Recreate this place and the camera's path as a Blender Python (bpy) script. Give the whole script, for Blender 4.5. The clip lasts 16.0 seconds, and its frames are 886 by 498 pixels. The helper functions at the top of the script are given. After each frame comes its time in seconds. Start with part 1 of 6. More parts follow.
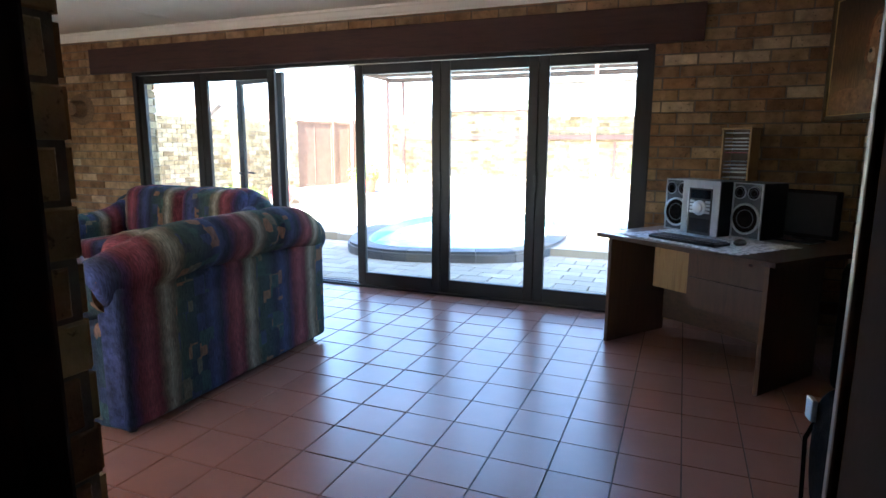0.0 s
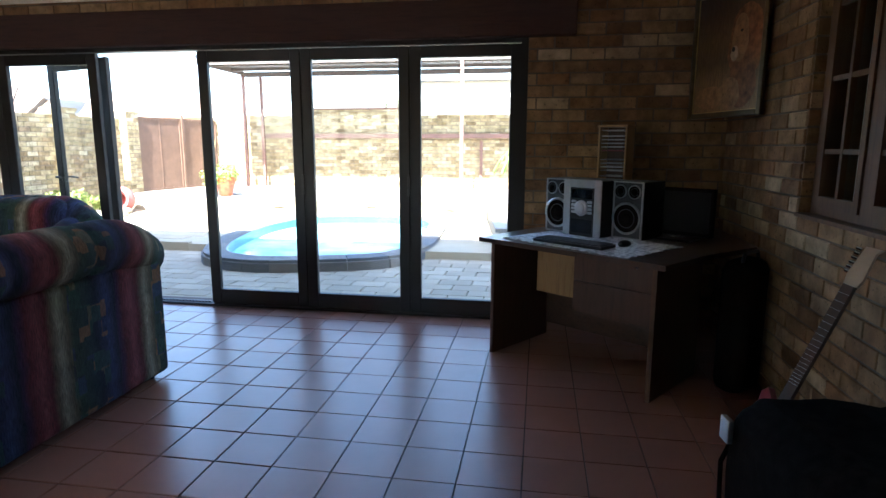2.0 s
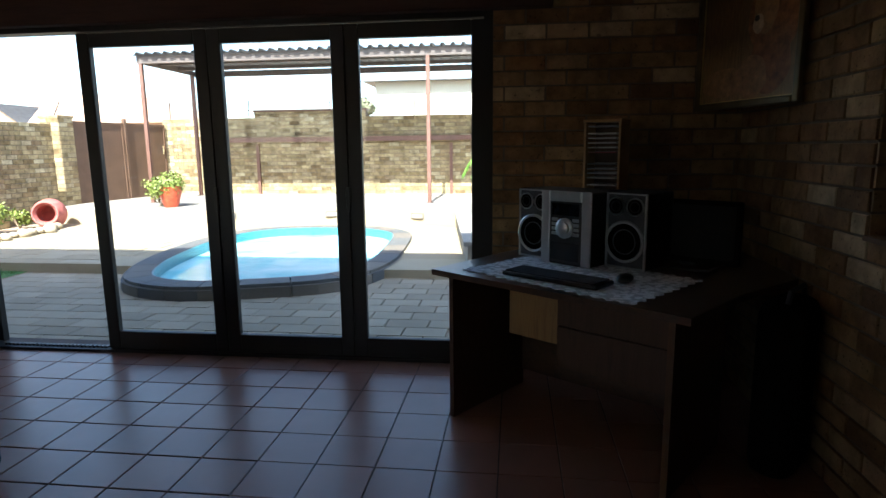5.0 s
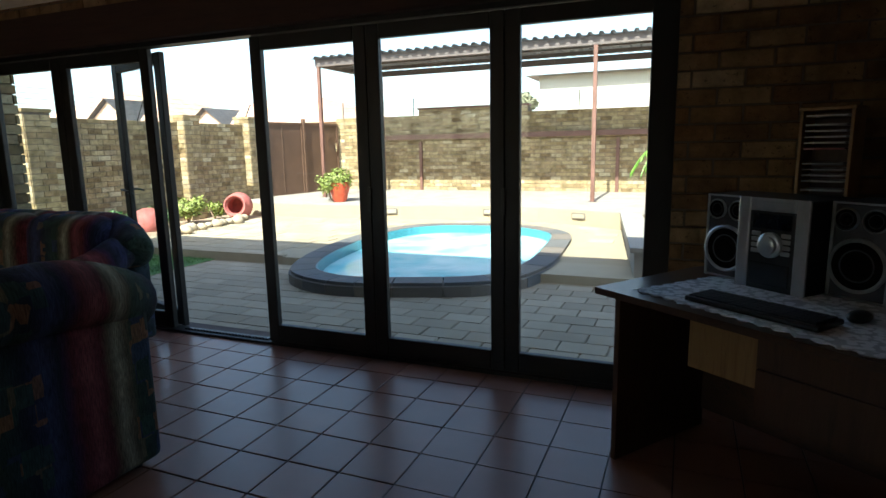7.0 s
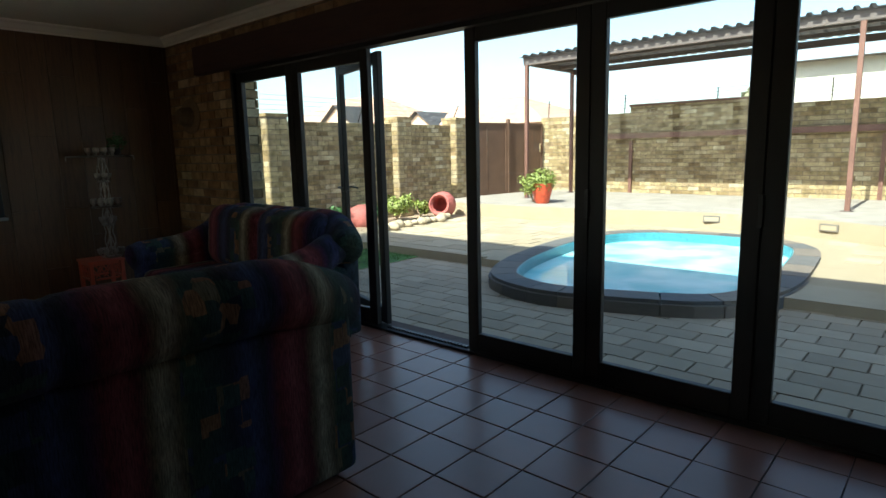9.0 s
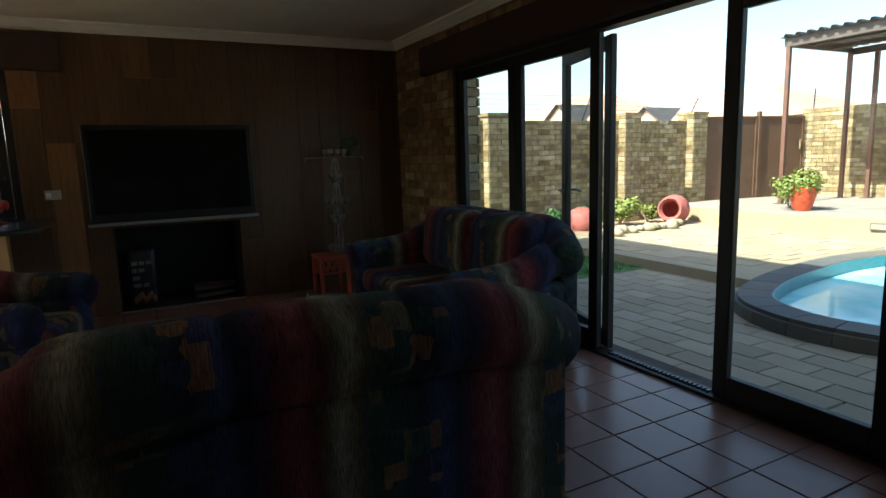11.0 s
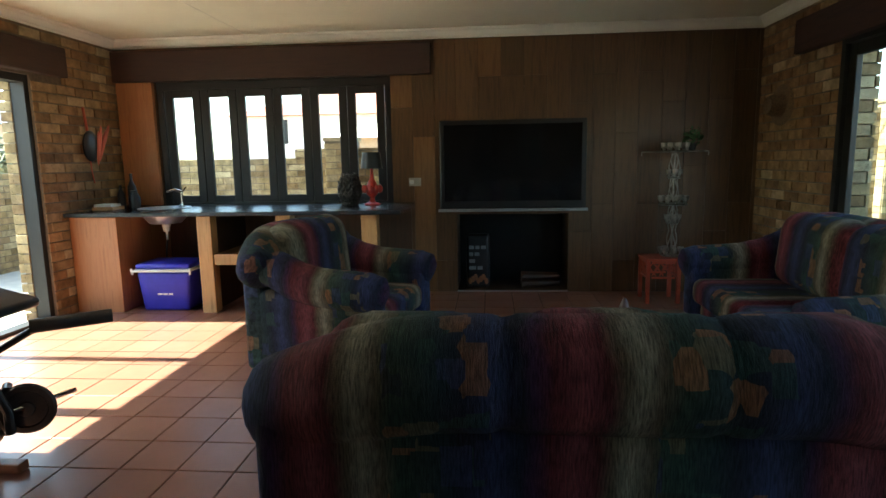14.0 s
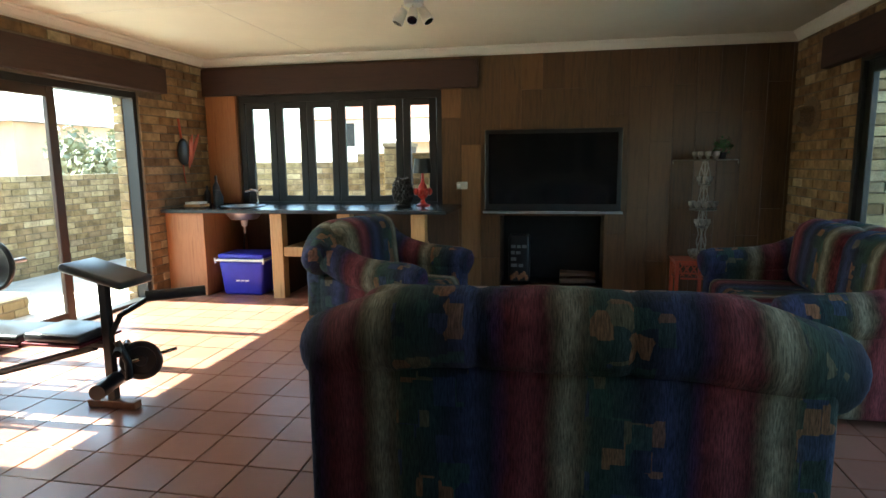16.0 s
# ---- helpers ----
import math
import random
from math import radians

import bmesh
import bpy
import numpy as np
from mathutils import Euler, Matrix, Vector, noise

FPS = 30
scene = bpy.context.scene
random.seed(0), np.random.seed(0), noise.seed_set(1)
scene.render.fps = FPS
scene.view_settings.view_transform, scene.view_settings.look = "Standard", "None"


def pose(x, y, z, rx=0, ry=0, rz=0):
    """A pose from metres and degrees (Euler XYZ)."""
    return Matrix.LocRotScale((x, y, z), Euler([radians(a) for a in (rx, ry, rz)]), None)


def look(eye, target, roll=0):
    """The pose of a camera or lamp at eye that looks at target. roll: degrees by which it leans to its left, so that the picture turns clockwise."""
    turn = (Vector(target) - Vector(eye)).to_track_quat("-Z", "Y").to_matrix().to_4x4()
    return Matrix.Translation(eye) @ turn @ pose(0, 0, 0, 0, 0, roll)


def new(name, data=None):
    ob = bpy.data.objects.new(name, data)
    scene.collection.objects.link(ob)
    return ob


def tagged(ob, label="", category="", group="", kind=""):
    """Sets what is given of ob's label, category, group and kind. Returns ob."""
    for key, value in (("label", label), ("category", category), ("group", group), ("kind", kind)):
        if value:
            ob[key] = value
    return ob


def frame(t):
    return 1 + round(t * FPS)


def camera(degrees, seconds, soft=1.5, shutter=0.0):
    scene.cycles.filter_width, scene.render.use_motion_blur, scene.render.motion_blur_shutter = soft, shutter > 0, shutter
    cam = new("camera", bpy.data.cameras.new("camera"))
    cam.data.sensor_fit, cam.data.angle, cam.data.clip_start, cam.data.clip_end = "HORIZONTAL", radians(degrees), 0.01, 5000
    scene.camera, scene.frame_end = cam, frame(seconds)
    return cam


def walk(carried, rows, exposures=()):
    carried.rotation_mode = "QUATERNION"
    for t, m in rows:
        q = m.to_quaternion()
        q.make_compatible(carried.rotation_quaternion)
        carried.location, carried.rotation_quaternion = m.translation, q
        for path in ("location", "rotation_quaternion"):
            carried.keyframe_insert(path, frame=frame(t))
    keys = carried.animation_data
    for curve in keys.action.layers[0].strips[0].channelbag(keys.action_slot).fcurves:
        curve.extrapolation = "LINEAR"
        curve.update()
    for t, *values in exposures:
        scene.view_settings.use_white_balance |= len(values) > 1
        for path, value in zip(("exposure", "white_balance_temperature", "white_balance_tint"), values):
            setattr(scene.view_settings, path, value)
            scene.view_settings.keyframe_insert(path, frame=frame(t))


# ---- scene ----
cam = camera(74.0, 16.0)
PATH = [
    (0, (1.692, 2.402, 1.338), (0.954, 4.228, 0.992), 0.3),
    (0.5, (1.637, 2.531, 1.284), (0.983, 4.392, 0.953), 0.5),
    (1, (1.595, 2.652, 1.295), (1.041, 4.545, 0.961), 0.4),
    (1.5, (1.564, 2.734, 1.327), (1.122, 4.655, 0.984), 0.3),
    (2, (1.545, 2.803, 1.332), (1.229, 4.747, 0.985), 0.2),
    (2.5, (1.545, 2.908, 1.342), (1.325, 4.864, 0.99), 0.1),
    (3, (1.554, 3.073, 1.343), (1.401, 5.036, 0.99), -0.0),
    (3.2, (1.569, 3.153, 1.331), (1.427, 5.117, 0.986), 0.0),
    (5.3, (1.569, 3.79, 1.336), (1.283, 5.74, 0.996), -0.7),
    (5.5, (1.558, 3.829, 1.348), (1.231, 5.771, 1.0), -0.7),
    (6, (1.551, 3.905, 1.353), (1.093, 5.821, 1.003), -0.9),
    (6.5, (1.53, 3.987, 1.353), (0.939, 5.865, 1.004), -1.1),
    (7, (1.503, 4.047, 1.343), (0.75, 5.868, 0.997), -1.1),
    (7.5, (1.475, 4.096, 1.336), (0.559, 5.841, 0.994), -1.1),
    (8, (1.421, 4.124, 1.337), (0.356, 5.782, 0.997), -1.2),
    (8.2, (1.392, 4.168, 1.329), (0.271, 5.789, 0.992), -1.1),
    (10.3, (0.985, 4.495, 1.323), (-0.612, 5.655, 1.004), -2.0),
    (10.5, (0.965, 4.521, 1.331), (-0.682, 5.61, 1.014), -1.9),
    (11, (0.861, 4.607, 1.32), (-0.894, 5.516, 1.01), -1.8),
    (11.5, (0.786, 4.606, 1.34), (-1.054, 5.325, 1.03), -1.6),
    (12, (0.743, 4.669, 1.312), (-1.179, 5.137, 1.013), -1.4),
    (12.5, (0.679, 4.692, 1.301), (-1.281, 4.955, 1.004), -1.3),
    (13, (0.633, 4.657, 1.212), (-1.345, 4.779, 0.941), -1.3),
    (13.5, (0.62, 4.658, 1.245), (-1.359, 4.639, 0.959), -1.0),
    (14, (0.66, 4.729, 1.302), (-1.311, 4.567, 1.005), -1.0),
    (14.5, (0.795, 4.793, 1.317), (-1.168, 4.543, 1.024), -0.9),
    (15, (0.906, 4.87, 1.332), (-1.051, 4.583, 1.037), -0.7),
    (15.5, (1.038, 4.944, 1.337), (-0.914, 4.621, 1.044), -0.7),
    (16, (1.187, 4.988, 1.348), (-0.756, 4.613, 1.057), -0.6),
]
EXPO = [(0.0, 4.35, 5450, 6), (1.0, 3.95, 5450, 6), (3.0, 3.2, 5750, 5), (5.5, 2.0, 6050, 3), (7.0, 1.75, 6250, 0), (8.0, 1.6, 6200, -2), (10.5, 1.4, 6300, -4), (11.0, 1.55, 6350, -4), (11.5, 1.7, 6500, -4), (12.0, 2.05, 6750, -5), (13.0, 2.45, 6550, -9), (14.0, 2.9, 6200, -10), (15.0, 3.3, 6050, -11), (16.0, 3.25, 6050, -11)]
walk(cam, [(t, look(eye, target, roll)) for t, eye, target, roll in PATH], EXPO)

# world, sun
world = bpy.data.worlds.new("world")
scene.world = world
world.use_nodes = True
wn = world.node_tree
sky = wn.nodes.new("ShaderNodeTexSky")
sky.sky_type = "NISHITA"
sky.sun_disc = False
SUN_EL = 46.4
sky.sun_elevation = radians(SUN_EL)
sky.sun_rotation = radians(180)
sky.dust_density = 2.0
bgn = wn.nodes["Background"]
wn.links.new(sky.outputs[0], bgn.inputs[0])
bgn.inputs[1].default_value = 0.14
sun = new("sun", bpy.data.lights.new("sun", "SUN"))
sun.data.energy = 5.0
sun.data.angle = radians(0.5)
sun.data.color = (1.0, 0.95, 0.86)
sun.matrix_world = look((0, -10 * math.cos(radians(SUN_EL)), 10 * math.sin(radians(SUN_EL))), (0, 0, 0))


# materials
def nodes_of(name):
    m = bpy.data.materials.new(name)
    m.use_nodes = True
    nt = m.node_tree
    return m, nt, nt.nodes["Principled BSDF"]


def col4(c):
    return (c[0], c[1], c[2], 1.0)


def mixc(nt, fac, a, b, blend="MIX"):
    n = nt.nodes.new("ShaderNodeMix")
    n.data_type = "RGBA"
    n.blend_type = blend
    for sock, v in ((n.inputs[0], fac), (n.inputs[6], a), (n.inputs[7], b)):
        if isinstance(v, (int, float)):
            sock.default_value = v
        elif isinstance(v, tuple):
            sock.default_value = col4(v)
        else:
            nt.links.new(v, sock)
    return n.outputs[2]


def coords(nt, world_space=True, scale=(1, 1, 1)):
    mp = nt.nodes.new("ShaderNodeMapping")
    mp.inputs["Scale"].default_value = scale
    if world_space:
        g = nt.nodes.new("ShaderNodeNewGeometry")
        nt.links.new(g.outputs["Position"], mp.inputs[0])
    else:
        g = nt.nodes.new("ShaderNodeTexCoord")
        nt.links.new(g.outputs["Object"], mp.inputs[0])
    return mp.outputs[0]


def noisef(nt, vec, scale, detail=4, rough=0.6):
    n = nt.nodes.new("ShaderNodeTexNoise")
    n.inputs["Scale"].default_value = scale
    n.inputs["Detail"].default_value = detail
    n.inputs["Roughness"].default_value = rough
    nt.links.new(vec, n.inputs["Vector"])
    return n.outputs["Fac"]


def ramp(nt, fac, stops, const=False):
    r = nt.nodes.new("ShaderNodeValToRGB")
    r.color_ramp.interpolation = "CONSTANT" if const else "LINEAR"
    while len(r.color_ramp.elements) < len(stops):
        r.color_ramp.elements.new(0.5)
    for e, (p, c) in zip(r.color_ramp.elements, stops):
        e.position = p
        e.color = col4(c) if isinstance(c, tuple) else (c, c, c, 1)
    nt.links.new(fac, r.inputs[0])
    return r.outputs[0]


def bump(nt, b, height, strength=0.3, dist=0.01):
    n = nt.nodes.new("ShaderNodeBump")
    n.inputs["Strength"].default_value = strength
    n.inputs["Distance"].default_value = dist
    nt.links.new(height, n.inputs["Height"])
    nt.links.new(n.outputs[0], b.inputs["Normal"])


def rnd(nt, island=False):
    if island:
        return nt.nodes.new("ShaderNodeNewGeometry").outputs["Random Per Island"]
    return nt.nodes.new("ShaderNodeObjectInfo").outputs["Random"]


def plain(name, c, rough=0.6, metal=0.0, var=0.25, scale=14.0, bmp=0.1, spec=0.5, local=True):
    m, nt, b = nodes_of(name)
    v = coords(nt, not local)
    f = noisef(nt, v, scale)
    dark = tuple(x * (1 - var) for x in c)
    lite = tuple(min(1, x * (1 + var)) for x in c)
    nt.links.new(ramp(nt, f, [(0.3, dark), (0.7, lite)]), b.inputs["Base Color"])
    b.inputs["Roughness"].default_value = rough
    b.inputs["Metallic"].default_value = metal
    b.inputs["Specular IOR Level"].default_value = spec
    if bmp:
        bump(nt, b, noisef(nt, v, scale * 6), bmp, 0.004)
    return m


def brick_mat(name, stops, island=False, rough=0.85):
    m, nt, b = nodes_of(name)
    v = coords(nt)
    base = ramp(nt, rnd(nt, island), stops)
    st = ramp(nt, noisef(nt, v, 9, 5), [(0.35, 0.42), (0.65, 1.0)])
    c = mixc(nt, 0.8, base, st, "MULTIPLY")
    pits = ramp(nt, noisef(nt, v, 55, 3), [(0.30, 0.2), (0.38, 1.0)])
    c = mixc(nt, 0.7, c, pits, "MULTIPLY")
    nt.links.new(c, b.inputs["Base Color"])
    b.inputs["Roughness"].default_value = rough
    b.inputs["Specular IOR Level"].default_value = 0.25
    bump(nt, b, noisef(nt, v, 28, 5), 0.8, 0.008)
    return m


BR_IN = [(0.0, (0.20, 0.115, 0.058)), (0.25, (0.33, 0.20, 0.10)), (0.5, (0.43, 0.29, 0.155)), (0.7, (0.25, 0.15, 0.078)), (0.85, (0.36, 0.20, 0.095)), (1.0, (0.58, 0.45, 0.28))]
BR_OUT = [(0.0, (0.20, 0.14, 0.07)), (0.2, (0.34, 0.26, 0.135)), (0.5, (0.46, 0.37, 0.21)), (0.75, (0.30, 0.21, 0.11)), (0.9, (0.56, 0.48, 0.31)), (1.0, (0.25, 0.175, 0.10))]
M_BRICK = brick_mat("brick_inside", BR_IN)
M_BRICK_I = brick_mat("brick_inside_far", BR_IN, True)
M_BRICKO = brick_mat("brick_outside", BR_OUT)
M_BRICKO_I = brick_mat("brick_outside_far", BR_OUT, True)
M_MORTAR = plain("mortar", (0.15, 0.12, 0.09), 0.95, var=0.2, scale=30, bmp=0.4, local=False)


def tile_mat(name, stops, rough, island=False, bmp=0.12):
    m, nt, b = nodes_of(name)
    v = coords(nt)
    base = ramp(nt, rnd(nt, island), stops)
    st = ramp(nt, noisef(nt, v, 5, 5), [(0.3, 0.86), (0.7, 1.0)])
    nt.links.new(mixc(nt, 0.9, base, st, "MULTIPLY"), b.inputs["Base Color"])
    r = ramp(nt, noisef(nt, v, 12, 4), [(0.3, rough * 0.92), (0.7, rough * 1.1)])
    nt.links.new(r, b.inputs["Roughness"])
    b.inputs["Specular IOR Level"].default_value = 0.4
    bump(nt, b, noisef(nt, v, 35, 3), bmp, 0.003)
    return m


TL = [(0.0, (0.235, 0.105, 0.070)), (0.5, (0.255, 0.118, 0.080)), (1.0, (0.275, 0.130, 0.090))]
M_TILE = tile_mat("terracotta", TL, 0.3, bmp=0.02)
M_TILE_I = tile_mat("terracotta_far", TL, 0.3, True, bmp=0.02)
M_GROUT = plain("grout", (0.085, 0.06, 0.05), 0.9, local=False)
PV = [(0.0, (0.30, 0.24, 0.165)), (0.5, (0.36, 0.29, 0.20)), (1.0, (0.41, 0.33, 0.23))]
M_PAVE = tile_mat("paver", PV, 0.85, bmp=0.5)
M_PAVE_I = tile_mat("paver_far", PV, 0.85, True, bmp=0.5)
ST = [(0.0, (0.31, 0.255, 0.17)), (0.5, (0.34, 0.285, 0.195)), (1.0, (0.37, 0.32, 0.23))]
M_STONE = tile_mat("sandstone", ST, 0.9, bmp=0.6)
SL = [(0.0, (0.085, 0.09, 0.095)), (0.5, (0.125, 0.12, 0.112)), (1.0, (0.17, 0.14, 0.11))]
M_SLATE = tile_mat("slate", SL, 0.7, bmp=0.5)
M_CONC = plain("concrete", (0.27, 0.245, 0.21), 0.9, var=0.2, scale=3, bmp=0.3, local=False)
M_EARTH = plain("earth", (0.30, 0.22, 0.15), 0.95, var=0.3, scale=3, bmp=0.5, local=False)
M_CEIL = plain("ceiling_paint", (0.78, 0.745, 0.60), 0.85, var=0.03, scale=2, bmp=0.05, local=False)
M_CORN = plain("cornice_paint", (0.82, 0.79, 0.70), 0.7, var=0.03, scale=4, bmp=0.0, local=False)
M_ALU = plain("black_aluminium", (0.013, 0.012, 0.012), 0.5, 0.1, var=0.2, scale=5, bmp=0.0)
M_BAG = plain("black_cloth", (0.0065, 0.005, 0.0045), 1.0, var=0.6, scale=22, bmp=0.6, spec=0.06)
M_BLACK = plain("black_plastic", (0.012, 0.012, 0.013), 0.35, var=0.2, bmp=0.02)
M_SILVER = plain("silver_plastic", (0.45, 0.47, 0.50), 0.30, 0.6, var=0.08, bmp=0.0)
M_CHROME = plain("chrome", (0.8, 0.8, 0.8), 0.12, 1.0, var=0.05, bmp=0.0)
M_RED = plain("red_paint", (0.45, 0.03, 0.02), 0.4, var=0.2, bmp=0.03)
M_CARP = plain("carport_paint", (0.105, 0.085, 0.078), 0.5, 0.1, var=0.15, scale=3, bmp=0.05)
M_STEEL = plain("brown_steel", (0.15, 0.075, 0.055), 0.5, 0.1, var=0.2, scale=3, bmp=0.05)
M_SHEET = plain("galvanised_sheet", (0.17, 0.165, 0.16), 0.5, 0.3, var=0.15, scale=2, bmp=0.0)
M_WHITE = plain("white_paint", (0.78, 0.77, 0.74), 0.6, var=0.05, scale=3)


def wood(name, a, b_, rough=0.5, axis=2, scale=1.0, random_tone=True, local=False):
    m, nt, b = nodes_of(name)
    s = [14 * scale, 14 * scale, 14 * scale]
    s[axis] = 1.2 * scale
    v = coords(nt, not local, tuple(s))
    g = noisef(nt, v, 2.0, 6, 0.65)
    c = ramp(nt, g, [(0.3, a), (0.55, b_), (0.75, tuple(x * 0.7 for x in a))])
    if random_tone:
        t = ramp(nt, rnd(nt), [(0.0, 0.6), (1.0, 1.0)])
        c = mixc(nt, 0.8, c, t, "MULTIPLY")
    nt.links.new(c, b.inputs["Base Color"])
    b.inputs["Roughness"].default_value = rough
    bump(nt, b, g, 0.15, 0.003)
    return m


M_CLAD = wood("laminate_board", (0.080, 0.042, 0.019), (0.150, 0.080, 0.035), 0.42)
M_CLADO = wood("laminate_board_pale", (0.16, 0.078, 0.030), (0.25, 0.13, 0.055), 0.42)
M_BEAM = wood("dark_beam", (0.040, 0.018, 0.014), (0.062, 0.028, 0.020), 0.8, axis=0)
M_JAMB = plain("dark_stain", (0.030, 0.016, 0.012), 0.95, var=0.3, scale=8, bmp=0.1, spec=0.05)
M_PINE = wood("golden_pine", (0.42, 0.23, 0.09), (0.55, 0.33, 0.14), 0.45)
M_REDPINE = wood("red_pine", (0.36, 0.14, 0.055), (0.46, 0.20, 0.08), 0.45)
M_DESK = wood("desk_veneer", (0.060, 0.029, 0.015), (0.095, 0.047, 0.024), 0.5)
M_DESKTOP = wood("desk_top", (0.05, 0.030, 0.020), (0.09, 0.05, 0.03), 0.3, axis=0)
M_FRAMEWOOD = wood("window_wood", (0.085, 0.038, 0.016), (0.15, 0.072, 0.028), 0.5)
M_REDWOOD = wood("reddish_wood", (0.42, 0.07, 0.035), (0.50, 0.10, 0.05), 0.5, random_tone=False)
M_GRANITE = plain("granite", (0.035, 0.04, 0.045), 0.25, var=0.5, scale=120, bmp=0.0)


def glass_mat(name, tint=(0.97, 0.98, 0.98)):
    m, nt, b = nodes_of(name)
    out = nt.nodes["Material Output"]
    tr = nt.nodes.new("ShaderNodeBsdfTransparent")
    tr.inputs[0].default_value = col4(tint)
    gl = nt.nodes.new("ShaderNodeBsdfGlossy")
    gl.inputs["Roughness"].default_value = 0.02
    lw = nt.nodes.new("ShaderNodeLayerWeight")
    pw5 = nt.nodes.new("ShaderNodeMath")
    pw5.operation = "POWER"
    nt.links.new(lw.outputs["Facing"], pw5.inputs[0])
    pw5.inputs[1].default_value = 5.0
    fr = nt.nodes.new("ShaderNodeMath")
    fr.operation = "MULTIPLY_ADD"
    nt.links.new(pw5.outputs[0], fr.inputs[0])
    fr.inputs[1].default_value = 0.5
    fr.inputs[2].default_value = 0.025
    mx = nt.nodes.new("ShaderNodeMixShader")
    nt.links.new(fr.outputs[0], mx.inputs[0])
    nt.links.new(tr.outputs[0], mx.inputs[1])
    nt.links.new(gl.outputs[0], mx.inputs[2])
    nt.links.new(mx.outputs[0], out.inputs[0])
    return m


M_GLASS = glass_mat("window_glass")


def fabric(name, axis, sign, shift):
    m, nt, b = nodes_of(name)
    tc = nt.nodes.new("ShaderNodeTexCoord")
    sep = nt.nodes.new("ShaderNodeSeparateXYZ")
    nt.links.new(tc.outputs["Object"], sep.inputs[0])
    vec = coords(nt, False)
    wob = noisef(nt, vec, 7, 3)
    a = nt.nodes.new("ShaderNodeMath")
    a.operation = "MULTIPLY_ADD"
    nt.links.new(wob, a.inputs[0])
    a.inputs[1].default_value = 0.06
    nt.links.new(sep.outputs[axis], a.inputs[2])
    s = nt.nodes.new("ShaderNodeMath")
    s.operation = "MULTIPLY_ADD"
    nt.links.new(a.outputs[0], s.inputs[0])
    s.inputs[1].default_value = sign / 0.59
    s.inputs[2].default_value = 7.0 + shift
    fr = nt.nodes.new("ShaderNodeMath")
    fr.operation = "FRACT"
    nt.links.new(s.outputs[0], fr.inputs[0])
    blue, navy, maroon, rose = (0.046, 0.056, 0.130), (0.022, 0.023, 0.040), (0.115, 0.022, 0.026), (0.22, 0.055, 0.065)
    olive, cream, green = (0.13, 0.105, 0.065), (0.30, 0.265, 0.19), (0.040, 0.062, 0.042)
    stripe = ramp(nt, fr.outputs[0], [(0.0, (0.05, 0.02, 0.06)), (0.06, maroon), (0.16, rose), (0.24, maroon), (0.30, olive), (0.36, cream), (0.43, olive), (0.49, green), (0.66, (0.028, 0.045, 0.050)), (0.74, navy), (0.86, blue), (0.96, navy), (1.0, (0.05, 0.02, 0.06))])
    # woven blocks in orange, green and teal over the dark bands
    mask = None
    vo = nt.nodes.new("ShaderNodeTexVoronoi")
    vo.distance = "CHEBYCHEV"
    vo.inputs["Scale"].default_value = 13
    vo.inputs["Randomness"].default_value = 0.6
    nt.links.new(coords(nt, False, (1.3, 1.3, 0.9)), vo.inputs["Vector"])
    sp = nt.nodes.new("ShaderNodeSeparateColor")
    nt.links.new(vo.outputs["Color"], sp.inputs[0])
    mask = ramp(nt, sp.outputs[0], [(0.0, 0.0), (0.60, 1.0)], True)
    band = ramp(nt, fr.outputs[0], [(0.0, 0.0), (0.45, 1.0), (0.84, 0.0)], True)
    mm = nt.nodes.new("ShaderNodeMath")
    mm.operation = "MULTIPLY"
    nt.links.new(mask, mm.inputs[0])
    nt.links.new(band, mm.inputs[1])
    fleck = ramp(nt, sp.outputs[1], [(0.0, (0.045, 0.090, 0.070)), (0.3, blue), (0.52, (0.33, 0.15, 0.065)), (0.72, (0.19, 0.15, 0.08)), (0.88, navy)], True)
    mf = nt.nodes.new("ShaderNodeMath")
    mf.operation = "MULTIPLY"
    nt.links.new(mm.outputs[0], mf.inputs[0])
    mf.inputs[1].default_value = 0.6
    c = mixc(nt, mf.outputs[0], stripe, fleck)
    v2 = coords(nt, False, (26, 3, 3) if axis == 0 else (3, 26, 3))
    thread = ramp(nt, noisef(nt, v2, 9, 4), [(0.35, 0.28), (0.62, 1.2)])
    c = mixc(nt, 0.8, c, thread, "MULTIPLY")
    wear = ramp(nt, noisef(nt, vec, 11, 4), [(0.35, 0.65), (0.7, 1.15)])
    c = mixc(nt, 0.7, c, wear, "MULTIPLY")
    nt.links.new(c, b.inputs["Base Color"])
    b.inputs["Roughness"].default_value = 0.95
    b.inputs["Sheen Weight"].default_value = 0.03
    b.inputs["Specular IOR Level"].default_value = 0.2
    bump(nt, b, noisef(nt, v2, 22, 3), 0.7, 0.006)
    return m


M_FAB = fabric("striped_fabric", 1, -1.0, 0.70)
M_FABX = fabric("striped_fabric_side", 0, 1.0, 0.35)


# mesh helpers
def addbox(bm, x0, x1, y0, y1, z0, z1):
    vs = [bm.verts.new((x, y, z)) for z in (z0, z1) for y in (y0, y1) for x in (x0, x1)]
    for f in ((0, 2, 3, 1), (4, 5, 7, 6), (0, 1, 5, 4), (1, 3, 7, 5), (3, 2, 6, 7), (2, 0, 4, 6)):
        bm.faces.new([vs[i] for i in f])
    return vs


